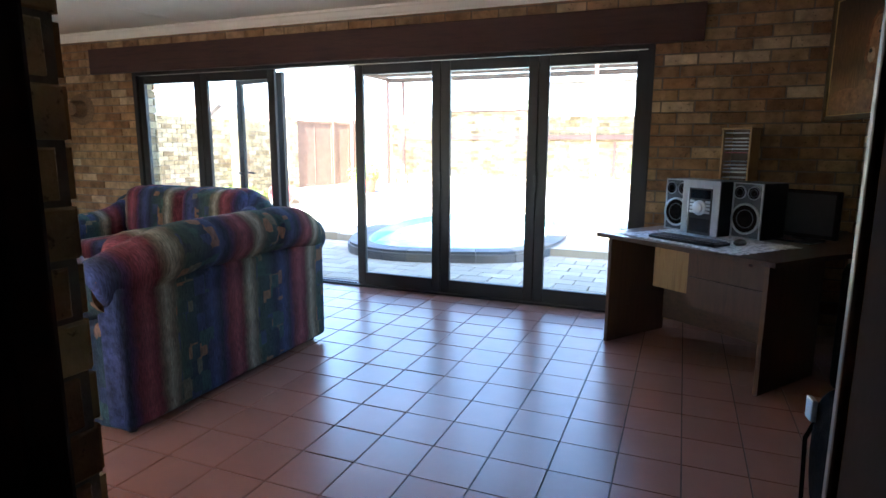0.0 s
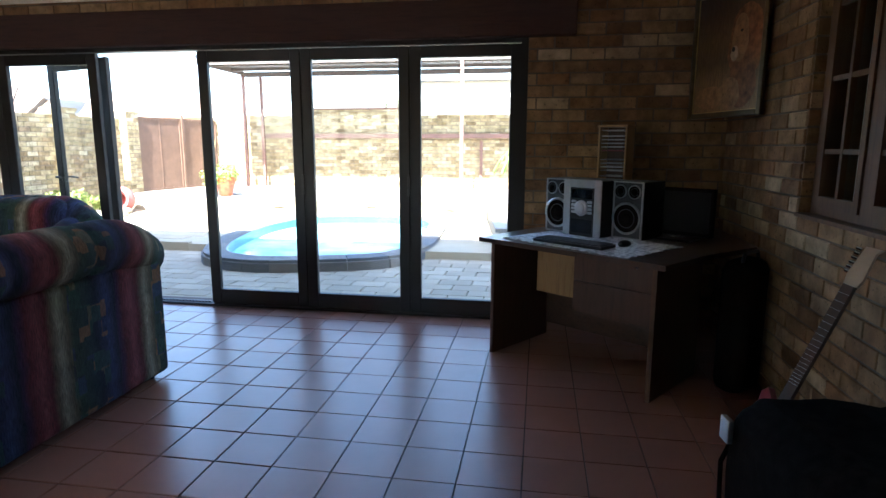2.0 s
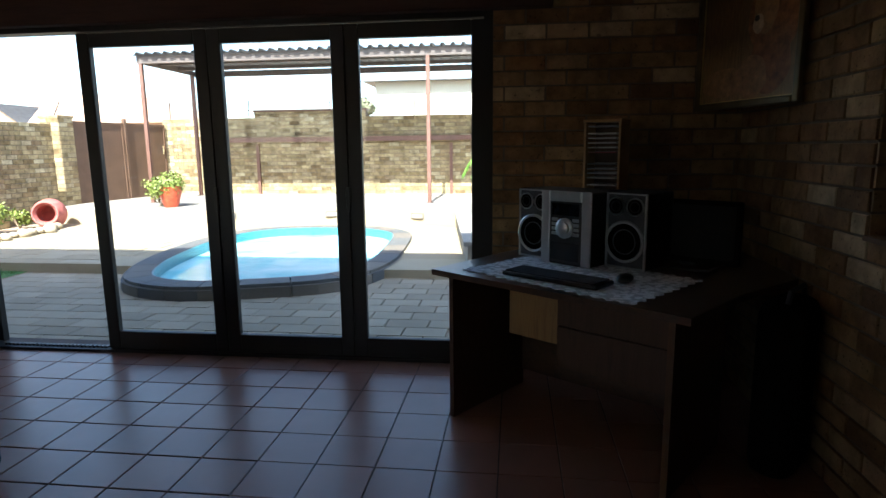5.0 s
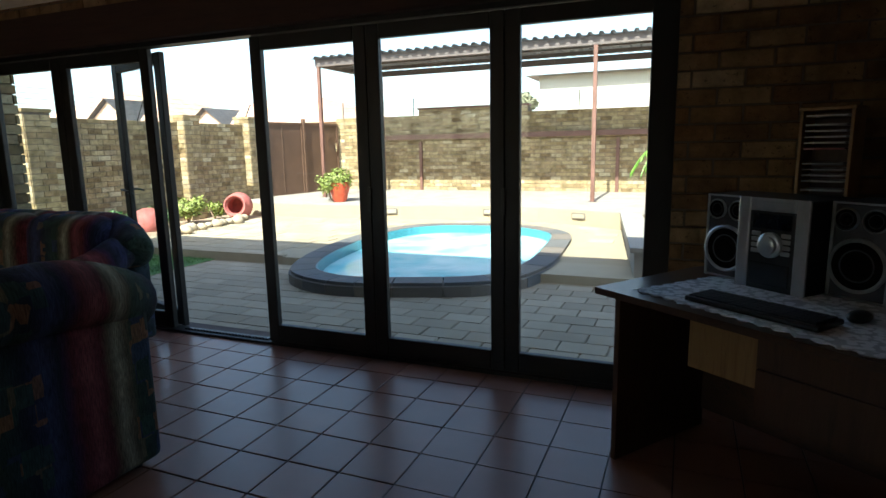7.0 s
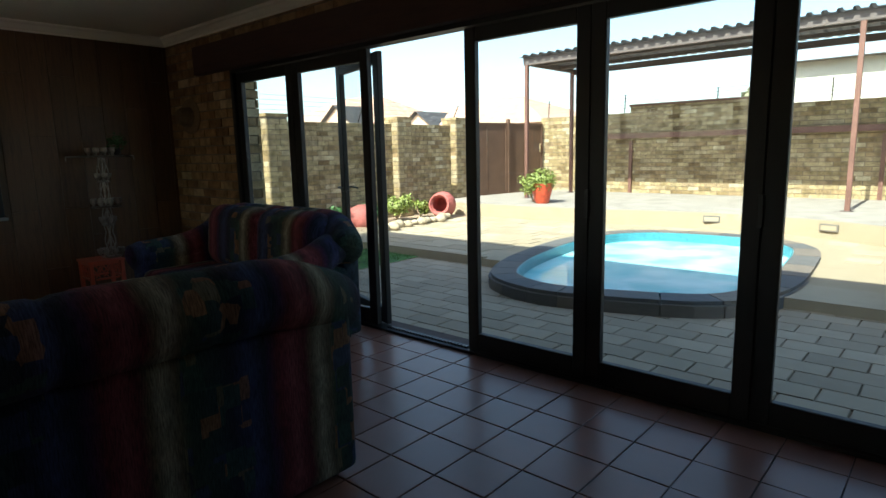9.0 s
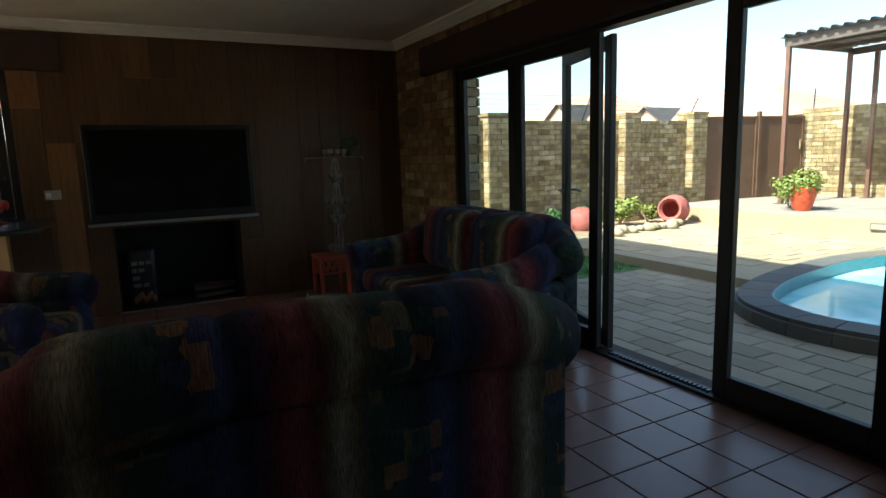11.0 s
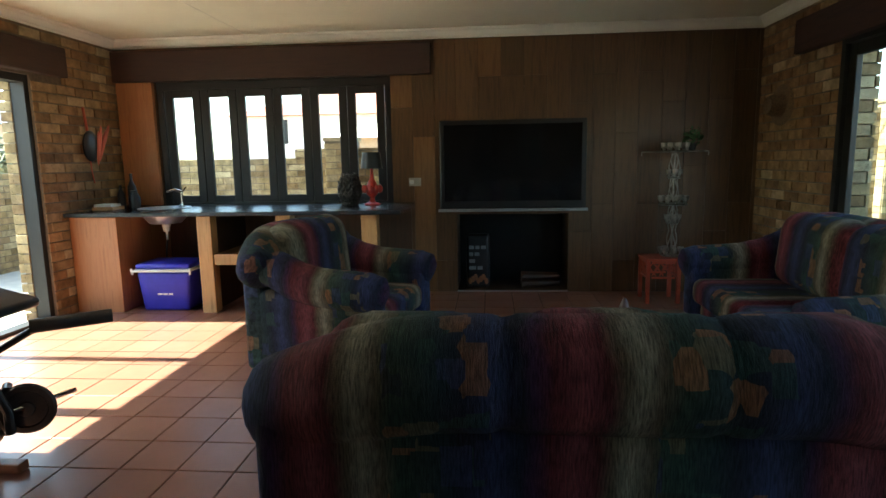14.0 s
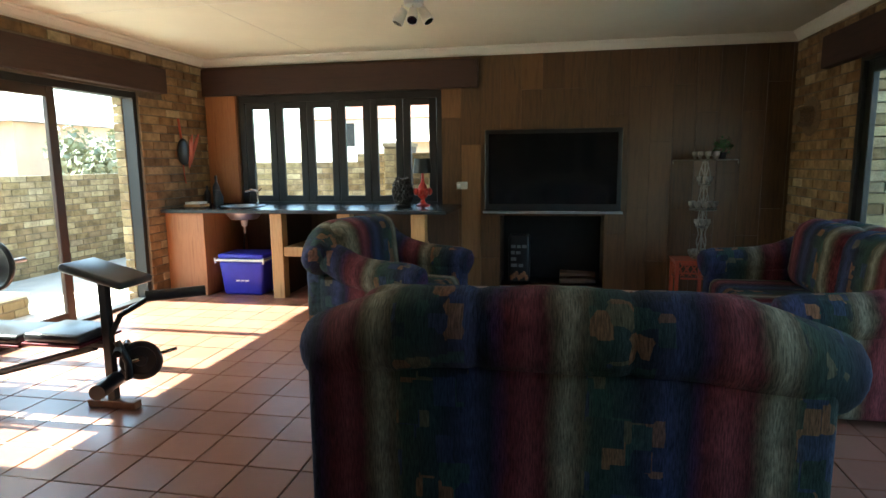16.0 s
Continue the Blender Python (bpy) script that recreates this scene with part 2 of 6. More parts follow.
def rbox(x0, x1, y0, y1, z0, z1, r=0.01, seg=2, bm=None):
    b2 = bmesh.new()
    addbox(b2, x0, x1, y0, y1, z0, z1)
    r = min(r, (x1 - x0) * 0.49, (y1 - y0) * 0.49, (z1 - z0) * 0.49)
    bmesh.ops.bevel(b2, geom=b2.edges[:], offset=r, segments=seg, profile=0.5, affect="EDGES")
    if bm is None:
        return b2
    me = bpy.data.meshes.new("tmp")
    b2.to_mesh(me)
    bm.from_mesh(me)
    bpy.data.meshes.remove(me)
    b2.free()
    return bm


def cyl(bm, p0, p1, r0, r1=None, seg=12, caps=True):
    r1 = r0 if r1 is None else r1
    p0, p1 = Vector(p0), Vector(p1)
    d = p1 - p0
    m = Matrix.Translation((p0 + p1) / 2) @ d.to_track_quat("Z", "Y").to_matrix().to_4x4()
    return bmesh.ops.create_cone(bm, cap_ends=caps, segments=seg, radius1=r0, radius2=r1, depth=d.length, matrix=m)


def tube(bm, pts, r, seg=10):
    for a, b in zip(pts, pts[1:]):
        cyl(bm, a, b, r, seg=seg)
    for p in pts[1:-1]:
        bmesh.ops.create_uvsphere(bm, u_segments=seg, v_segments=6, radius=r, matrix=Matrix.Translation(p))


def ball(bm, p, r, sc=(1, 1, 1), u=14, v=9):
    bmesh.ops.create_uvsphere(bm, u_segments=u, v_segments=v, radius=r, matrix=Matrix.Translation(p) @ Matrix.Diagonal((*sc, 1)))


def lathe(bm, prof, c=(0, 0, 0), seg=20, caps=True):
    rings = []
    for r, z in prof:
        rings.append([bm.verts.new((c[0] + r * math.cos(2 * math.pi * k / seg), c[1] + r * math.sin(2 * math.pi * k / seg), c[2] + z)) for k in range(seg)])
    for a, b in zip(rings, rings[1:]):
        for k in range(seg):
            bm.faces.new([a[k], a[(k + 1) % seg], b[(k + 1) % seg], b[k]])
    if caps:
        bm.faces.new(list(reversed(rings[0])))
        bm.faces.new(rings[-1])


def prism(bm, poly, z0, z1):
    lo = [bm.verts.new((x, y, z0)) for x, y in poly]
    hi = [bm.verts.new((x, y, z1)) for x, y in poly]
    n = len(poly)
    bm.faces.new(hi)
    bm.faces.new(list(reversed(lo)))
    for k in range(n):
        bm.faces.new([lo[k], lo[(k + 1) % n], hi[(k + 1) % n], hi[k]])


def mesh_ob(name, bm, material, smooth=False):
    me = bpy.data.meshes.new(name)
    bmesh.ops.recalc_face_normals(bm, faces=bm.faces[:])
    if smooth:
        for f in bm.faces:
            f.smooth = True
    bm.to_mesh(me)
    bm.free()
    me.materials.append(material)
    if smooth:
        me.set_sharp_from_angle(angle=radians(40))
    return new(name, me)


def part(name, bm, material, parent, label="", smooth=False):
    o = mesh_ob(name, bm, material, smooth)
    o.parent = parent
    return tagged(o, label)


def struct(name, bm, material, label="", smooth=False):
    return tagged(mesh_ob(name, bm, material, smooth), label, kind="structure")


def thing(name, loc, label, category, rz=0, group=""):
    e = new(name)
    e.matrix_basis = pose(*loc, 0, 0, rz)
    e.empty_display_size = 0.1
    return tagged(e, label, category, group)


def boxes(*bs):
    bm = bmesh.new()
    for b in bs:
        addbox(bm, *b)
    return bm


# brick and tile pieces
def joined(name, boxes_, material, parent, kind="stuff"):
    vs, fs = [], []
    quad = ((0, 2, 3, 1), (4, 5, 7, 6), (0, 1, 5, 4), (1, 3, 7, 5), (3, 2, 6, 7), (2, 0, 4, 6))
    for corners in boxes_:
        k = len(vs)
        vs.extend(corners)
        fs.extend(tuple(k + i for i in q) for q in quad)
    me = bpy.data.meshes.new(name)
    me.from_pydata(vs, [], fs)
    me.materials.append(material)
    o = new(name, me)
    o.parent = parent
    return tagged(o, kind=kind)


def piece_mesh(name, w, h, d, material, inset=0.003, jit=0.0):
    """A piece w along x, h along z, its face looking to -y at y=-d, back at y=0."""
    vs = []
    for (y, i) in ((0.0, 0.0), (-d * 0.7, 0.0), (-d, inset)):
        for (sx, sz) in ((-1, -1), (1, -1), (1, 1), (-1, 1)):
            vs.append((sx * (w / 2 - i) + random.uniform(-jit, jit), y, sz * (h / 2 - i) + random.uniform(-jit, jit)))
    fs = [(8, 9, 10, 11)]
    for a in (0, 4):
        for k in range(4):
            fs.append((a + k, a + (k + 1) % 4, a + 4 + (k + 1) % 4, a + 4 + k))
    me = bpy.data.meshes.new(name)
    me.from_pydata(vs, [], fs)
    me.materials.append(material)
    return me


RECT = {}


def tile_face(parent, name, o, u, n, length, height, w, h, gap, mats, holes=(), near=(0, 1e9), limit=300, depth=0.010, stagger=0.5, off=0.0, up=Vector((0, 0, 1)), jit=0.0015, lift=0.0, voff=0.0, wob=0.0015):
    """Lays pieces on the plane through o, along u and up, looking to n."""
    o, u, n = Vector(o), Vector(u), Vector(n)
    items = []
    row = 0
    z = voff
    while z < height - 0.01:
        z0, z1 = max(z, 0), min(z + h, height)
        start = off - (w + gap) * (1 + (stagger * (row % 2)))
        x = start
        while x < length:
            x0, x1 = max(x, 0), min(x + w, length)
            x += w + gap
            if x1 - x0 < 0.02 or z1 - z0 < 0.015:
                continue
            spans = [(x0, x1)]
            for (a, b, c, d) in holes:
                if z1 <= c + 0.004 or z0 >= d - 0.004:
                    continue
                nxt = []
                for (s, e) in spans:
                    if e <= a or s >= b:
                        nxt.append((s, e))
                    else:
                        if a - s > 0.025:
                            nxt.append((s, a - 0.002))
                        if e - b > 0.025:
                            nxt.append((b + 0.002, e))
                spans = nxt
            for (s, e) in spans:
                items.append((s, e, z0, z1))
        z += h + gap
        row += 1
    mid = (near[0] + near[1]) / 2
    order = sorted(items, key=lambda q: abs((q[0] + q[1]) / 2 - mid))
    chosen = [q for q in order if near[0] <= (q[0] + q[1]) / 2 <= near[1]][:limit]
    cs = set(chosen)
    rest = [q for q in items if q not in cs]
    rot = Matrix((u, -n, up)).transposed().to_4x4()
    for (s, e, z0, z1) in chosen:
        key = (name, round(w, 3), round(h, 3), depth, mats[0].name)
        if key not in RECT:
            RECT[key] = [piece_mesh(name, w, h, depth, mats[0], jit=jit) for _ in range(4)]
        ob = new(name, random.choice(RECT[key]))
        c = o + u * ((s + e) / 2) + up * ((z0 + z1) / 2) + n * (lift + random.uniform(-1, 1) * wob)
        ob.matrix_basis = Matrix.Translation(c) @ rot @ Matrix.Diagonal(((e - s) / w, 1, (z1 - z0) / h, 1))
        ob.parent = parent
    if rest:
        bl = []
        for (s, e, z0, z1) in rest:
            d = depth + lift + random.uniform(-1, 1) * wob
            c = []
            for (zz) in (z0, z1):
                for (dd) in (0.0, d):
                    for (xx) in (s, e):
                        c.append(tuple(o + u * xx + up * zz + n * dd))
            bl.append(c)
        joined(name + "_field", bl, mats[1], parent)


BR = (0.222, 0.073, 0.011)
X, Y, Z = Vector((1, 0, 0)), Vector((0, 1, 0)), Vector((0, 0, 1))


def bricks(parent, o, u, n, length, height, holes=(), near=(0, 1e9), limit=300, outside=False, off=0.0):
    tile_face(parent, "brick", o, u, n, length, height, BR[0], BR[1], BR[2], (M_BRICKO, M_BRICKO_I) if outside else (M_BRICK, M_BRICK_I), holes, near, limit, 0.010, off=off)

# ---- room ----
WX, EX, SY, NY, CZ = -5.13, 2.82, 0.99, 7.22, 2.53
FY0, FY1, FZ0, FZ1 = 4.40, 5.485, 0.012, 0.775  # fireplace niche
WB, WT = 0.85, 2.12  # west window, bottom and top of the opening
TH = 0.24
struct("ground", boxes((-120, 120, -120, 220, -0.6, -0.30)), M_EARTH, "dusty brown earth around the house")
floor = struct("floor", boxes((WX - TH, EX + TH, SY - TH, NY + TH, -0.30, -0.006)), M_GROUT, "terracotta tiled floor with dark grout")

# north wall with the folding door opening
GX0, GX1, GZ = -3.87, 1.44, 2.11
wn_ = struct("wall_north", boxes((WX - TH, GX0, NY, NY + TH, -0.3, 2.9), (GX1, EX + TH, NY, NY + TH, -0.3, 2.9), (GX0, GX1, NY, NY + TH, GZ, 2.9)), M_MORTAR, "sandy brown face-brick wall")
we_ = struct("wall_east", boxes((EX, EX + TH, 5.96, NY, -0.3, 2.9), (EX, EX + TH, SY - TH, 5.96, -0.3, 0.99), (EX, EX + TH, 4.2, 5.96, 2.25, 2.9), (EX, EX + TH, SY - TH, 4.2, 0.99, 2.9)), M_MORTAR, "sandy brown face-brick wall with a window opening")
SX0, SX1 = -4.0, -0.85
ws_ = struct("wall_south", boxes((WX - TH, SX0, SY - TH, SY, -0.3, 2.9), (SX1, EX + TH, SY - TH, SY, -0.3, 2.9), (SX0, SX1, SY - TH, SY, 2.05, 2.9)), M_MORTAR, "orange-brown face-brick wall with a sliding door opening")
WY0, WY1 = 1.40, 3.77
ww_ = struct("wall_west", boxes((WX - TH, WX, SY, WY0, -0.3, 2.9), (WX - TH, WX, WY0, WY1, -0.3, WB), (WX - TH, WX, WY0, WY1, WT, 2.9), (WX - TH, WX, WY1, FY0, -0.3, 2.9), (WX - TH, WX, FY0, FY1, FZ1, 2.9), (WX - TH, WX, FY1, NY, -0.3, 2.9), (WX - TH, WX, FY0, FY1, -0.3, FZ0)), M_CLAD, "board-clad wall with a fireplace niche")
struct("niche_back", boxes((WX - 0.55, WX - 0.5, FY0 - 0.06, FY1 + 0.06, -0.3, 0.9), (WX - 0.5, WX - TH, FY0 - 0.06, FY0, -0.3, 0.9), (WX - 0.5, WX - TH, FY1, FY1 + 0.06, -0.3, 0.9), (WX - 0.5, WX - TH, FY0, FY1, FZ1, 0.9), (WX - 0.5, WX - TH, FY0, FY1, -0.3, FZ0)), M_BLACK, "plain black lining of the fireplace niche")
# passage from which the walk starts
PX0 = 0.885
wp_ = struct("wall_passage", boxes((-0.05, PX0, SY, 2.98, 0, CZ - 0.002)), M_MORTAR, "dark brick end of a partition wall")
struct("wall_passage_east", boxes((1.915, EX, 2.75, 2.98, 0, CZ - 0.002)), M_MORTAR, "dark partition wall beside the doorway")
struct("ceiling", boxes((WX - TH, EX + TH, SY - TH, NY + TH, CZ, CZ + 0.12)), M_CEIL, "cream painted ceiling board")
struct("roof", boxes((WX - 0.8, EX + 0.8, SY - 0.45, NY + 0.75, 2.9, 3.05)), M_CONC, "flat roof slab with wide eaves")


def cornice(name, a, b, n):
    """A stepped cove along a wall top from a to b; n looks into the room."""
    a, b, n = Vector(a), Vector(b), Vector(n)
    prof = [(0.0, -0.085), (0.014, -0.085), (0.018, -0.07), (0.03, -0.062), (0.045, -0.045), (0.060, -0.028), (0.078, -0.020), (0.085, -0.012), (0.085, 0.0), (0.0, 0.0)]
    bm = bmesh.new()
    rows = []
    for p in (a, b):
        rows.append([bm.verts.new(p + n * d + Z * z) for d, z in prof])
    k = len(prof)
    for i in range(k):
        bm.faces.new([rows[0][i], rows[0][(i + 1) % k], rows[1][(i + 1) % k], rows[1][i]])
    bm.faces.new(rows[0])
    bm.faces.new(list(reversed(rows[1])))
    return struct(name, bm, M_CORN, "cream moulded cornice")


cornice("cornice", (WX, NY, CZ), (EX, NY, CZ), -Y)
cornice("cornice", (WX, SY, CZ), (EX, SY, CZ), Y)
cornice("cornice", (WX, SY, CZ), (WX, NY, CZ), X)
cornice("cornice", (EX, SY, CZ), (EX, NY, CZ), -X)
bm = bmesh.new()
for (a, b) in (((-3.0, SY + 0.1, CZ), (-3.0, NY - 0.1, CZ)),):
    addbox(bm, a[0] - 0.004, a[0] + 0.004, a[1], b[1], CZ - 0.002, CZ + 0.001)
addbox(bm, WX + 0.1, EX - 0.1, 2.40, 2.406, CZ - 0.002, CZ + 0.001)
struct("ceiling_joint", bm, M_CORN, "thin joint between ceiling boards")

# lintel beams
struct("beam_north", rbox(-4.42, 1.77, NY - 0.075, NY + 0.02, 2.09, 2.35, 0.008), M_BEAM, "dark-stained timber lintel beam")
struct("beam_west", rbox(WX - 0.02, WX + 0.085, SY + 0.02, 4.17, WT, 2.41, 0.008), wood("dark_beam_y", (0.040, 0.018, 0.014), (0.062, 0.028, 0.020), 0.6, axis=1), "dark-stained timber lintel beam")
struct("beam_south", rbox(-4.36, 0.0, SY - 0.02, SY + 0.075, 2.07, 2.32, 0.008), M_BEAM, "dark-stained timber lintel beam")


# ---- aluminium doors ----
def leaf(name, parent, w, h, stile=0.085, rail=0.12, label="", material=None, top=0.105):
    """A glazed leaf in its own frame: x 0..w, y -0.02..0.02, z 0..h, hinged at x=0."""
    material = material or M_ALU
    e = new(name)
    e.parent = parent
    tagged(e, label)
    for nm, b in (("stile", (0, stile, -0.022, 0.022, 0, h)), ("stile", (w - stile, w, -0.022, 0.022, 0, h)), ("rail", (stile, w - stile, -0.022, 0.022, 0, rail)), ("rail", (stile, w - stile, -0.022, 0.022, h - stile, h))):
        part(nm, rbox(*b, r=0.005, seg=1), material, e)
    g = part("pane", boxes((stile - 0.004, w - stile + 0.004, -0.003, 0.003, rail - 0.004, h - stile + 0.004)), M_GLASS, e)
    g.visible_shadow = False
    return e


door = tagged(new("door_1"), "black aluminium folding glass door, one leaf open", kind="structure")
fr = boxes((GX0, GX0 + 0.05, NY - 0.01, NY + 0.09, 0, GZ), (GX1 - 0.05, GX1, NY - 0.01, NY + 0.09, 0, GZ), (GX0 + 0.05, GX1 - 0.05, NY - 0.01, NY + 0.09, GZ - 0.05, GZ), (GX0 + 0.05, GX1 - 0.05, NY - 0.01, NY + 0.09, -0.004, 0.018))
part("frame", fr, M_ALU, door)
LW = 0.855
for x0, w in ((GX0 + 0.05, 0.86), (GX0 + 0.91, 0.93)):
    lf = leaf("leaf", door, w - 0.005, GZ - 0.075)
    lf.matrix_basis = pose(x0, NY + 0.04, 0.02)
x0 = -1.145
for k in range(3):
    lf = leaf("leaf", door, LW - (0.02 if k == 2 else 0.001), GZ - 0.075)
    lf.matrix_basis = pose(x0 + k * LW, NY + 0.04, 0.02)
op = leaf("open_leaf", door, 0.80, GZ - 0.09, label="open glazed leaf folded outwards")
op.matrix_basis = pose(-1.99, NY + 0.10, 0.02, 0, 0, 180 - 17)


def lever(parent, x, z, side, L=0.12):
    bm = bmesh.new()
    rbox(x - 0.012, x + 0.012, min(0.022 * side, 0.03 * side), max(0.022 * side, 0.03 * side), z - 0.06, z + 0.05, 0.003, 1, bm)
    cyl(bm, (x, 0.026 * side, z), (x, 0.065 * side, z), 0.008)
    cyl(bm, (x, 0.062 * side, z), (x - L, 0.062 * side, z - 0.006), 0.008)
    part("door_handle", bm, M_ALU, parent)


lever(op, 0.76, 1.02, 1)
lever(op, 0.76, 1.02, -1)
bm = bmesh.new()
for k in range(26):
    x = -1.93 + k * 0.03
    addbox(bm, x, x + 0.015, NY + 0.02, NY + 0.05, 0.018, 0.03)
part("brush_strip", bm, M_BLACK, door)
for (nm, hx) in (("latch", 0.56), ("latch", 0.56 - LW)):
    part(nm, rbox(hx - 0.012, hx + 0.012, NY + 0.0, NY + 0.02, 0.95, 1.10, 0.003), M_BLACK, door)

# south sliding door
# brown put into the dark leaf colour to imitate sun reflected in it
M_DBROWN = plain("dark_frame_sun_brown", (0.045, 0.022, 0.014), 0.45, 0.1, var=0.2, scale=4, bmp=0.0)
dso = tagged(new("door_2"), "dark-framed sliding glass door coloured brown for reflected sun, slid open", kind="structure")
part("frame", boxes((SX0, SX0 + 0.05, SY - 0.14, SY - 0.02, 0, 2.05), (SX1 - 0.05, SX1, SY - 0.14, SY - 0.02, 0, 2.05), (SX0 + 0.05, SX1 - 0.05, SY - 0.14, SY - 0.02, 1.99, 2.05), (SX0 + 0.05, SX1 - 0.05, SY - 0.14, SY - 0.02, 0, 0.03)), M_ALU, dso)
for (x0, yy) in ((-3.05, SY - 0.05), (-2.19, SY - 0.10)):
    lf = leaf("sliding_leaf", dso, 0.92, 1.965, 0.085, 0.10, material=M_DBROWN, top=0.085)
    lf.matrix_basis = pose(x0, yy, 0.025)

# west window: six narrow lights
win = tagged(new("window_1"), "dark folding window of six narrow lights", kind="structure")
part("window_frame", boxes((WX - 0.12, WX - 0.02, WY0, WY0 + 0.06, WB + 0.04, WT), (WX - 0.12, WX - 0.02, WY1 - 0.06, WY1, WB + 0.04, WT), (WX - 0.12, WX - 0.02, WY0 + 0.06, WY1 - 0.06, WT - 0.08, WT), (WX - 0.12, WX - 0.02, WY0 + 0.06, WY1 - 0.06, WB + 0.04, 0.92)), M_ALU, win)
for k in range(6):
    s = new("sash")
    s.parent = win
    s.matrix_basis = pose(WX - 0.06, 1.467 + 0.373 * k, 0.92)
    w = 0.368
    for nm, b in (("stile", (-0.02, 0.02, 0, 0.082, 0, 1.12)), ("stile", (-0.02, 0.02, w - 0.082, w, 0, 1.12)), ("rail", (-0.02, 0.02, 0.082, w - 0.082, 0, 0.07)), ("rail", (-0.02, 0.02, 0.082, w - 0.082, 1.05, 1.12))):
        part(nm, rbox(*b, r=0.004, seg=1), M_ALU, s)
    g = part("pane", boxes((-0.003, 0.003, 0.079, w - 0.079, 0.066, 1.054)), M_GLASS, s)
    g.visible_shadow = False
struct("window_sill", boxes((WX - TH, WX, WY0, WY1, WB + 0.001, WB + 0.038)), M_GRANITE, "dark stone sill")
struct("window_reveal", rbox(WX, WX + 0.05, SY + 0.03, 1.39, 0.905, WT - 0.003, 0.004), M_REDPINE, "orange-brown board beside the window")

# east window, wood, with blinds behind
wi2 = tagged(new("window_2"), "brown wooden cottage window with slatted blind behind", kind="structure")
FX = EX + 0.05
part("window_frame", boxes((FX, FX + 0.09, 4.2, 4.26, 0.99, 2.25), (FX, FX + 0.09, 5.90, 5.96, 0.99, 2.25), (FX, FX + 0.09, 4.26, 5.90, 2.19, 2.25), (FX, FX + 0.09, 4.26, 5.90, 0.99, 1.05), (FX, FX + 0.09, 5.42, 5.50, 1.05, 2.19), (FX, FX + 0.09, 4.82, 4.90, 1.05, 2.19)), M_FRAMEWOOD, wi2)
for (ya, yb) in ((5.50, 5.90), (4.90, 5.42), (4.26, 4.82)):
    s = new("sash")
    s.parent = wi2
    bm = boxes((FX - 0.01, FX + 0.03, ya, ya + 0.04, 1.05, 2.19), (FX - 0.01, FX + 0.03, yb - 0.04, yb, 1.05, 2.19), (FX - 0.01, FX + 0.03, ya + 0.04, yb - 0.04, 1.05, 1.10), (FX - 0.01, FX + 0.03, ya + 0.04, yb - 0.04, 2.14, 2.19))
    part("sash_frame", bm, M_FRAMEWOOD, s)
    bm = bmesh.new()
    ym = (ya + yb) / 2
    addbox(bm, FX - 0.005, FX + 0.02, ym - 0.011, ym + 0.011, 1.10, 2.14)
    for zz in (1.31, 1.64, 1.97):
        addbox(bm, FX - 0.003, FX + 0.018, ya + 0.04, ym - 0.011, zz - 0.011, zz + 0.011)
        addbox(bm, FX - 0.003, FX + 0.018, ym + 0.011, yb - 0.04, zz - 0.011, zz + 0.011)
    part("muntin", bm, M_FRAMEWOOD, s)
    part("pane", boxes((FX + 0.006, FX + 0.010, ya + 0.03, yb - 0.03, 1.06, 2.15)), M_GLASS, s)
part("sill_board", rbox(EX - 0.02, FX, 4.2, 5.96, 0.992, 1.012, 0.004), M_FRAMEWOOD, wi2)
blind = thing("window_blind", (FX + 0.14, 4.3, 1.0), "dark slatted blind behind the wooden window", "blind")
bm = bmesh.new()
for k in range(34):
    z = k * 0.034
    vs = addbox(bm, -0.012, 0.012, 0, 1.12, z, z + 0.004)
    bmesh.ops.rotate(bm, verts=vs, cent=(0, 0, z), matrix=Matrix.Rotation(radians(50), 3, "Y"))
part("slats", bm, M_BAG, blind)
part("headrail", boxes((-0.02, 0.02, 0, 1.12, 1.16, 1.2)), M_BLACK, blind)
struct("wall_east_room", boxes((EX + 1.2, EX + 1.3, 3.5, 6.8, -0.3, 2.9), (EX + TH, EX + 1.3, 3.4, 3.5, -0.3, 2.9), (EX + TH, EX + 1.3, 6.8, 6.9, -0.3, 2.9), (EX + TH, EX + 1.2, 3.5, 6.8, 2.8, 2.9)), M_WHITE, "plain wall of the room behind the window")

# doorway trim where the walk starts
struct("door_jamb", rbox(1.832, 1.915, 2.752, 2.955, 0, 2.5, 0.006), M_JAMB, "dark brown wooden door jamb")
struct("door_trim", rbox(1.826, 1.915, 2.957, 2.972, 0, 2.5, 0.003), M_FRAMEWOOD, "thin brown trim of the door jamb")
struct("door_frame", rbox(1.850, 2.75, 2.70, 2.748, 0, 2.5, 0.006), M_JAMB, "dark brown boarding beside the doorway")
struct("door_frame", rbox(PX0 + 0.002, 1.19, 2.70, 2.74, 0, 2.5, 0.006), M_JAMB, "dark brown wooden door frame")


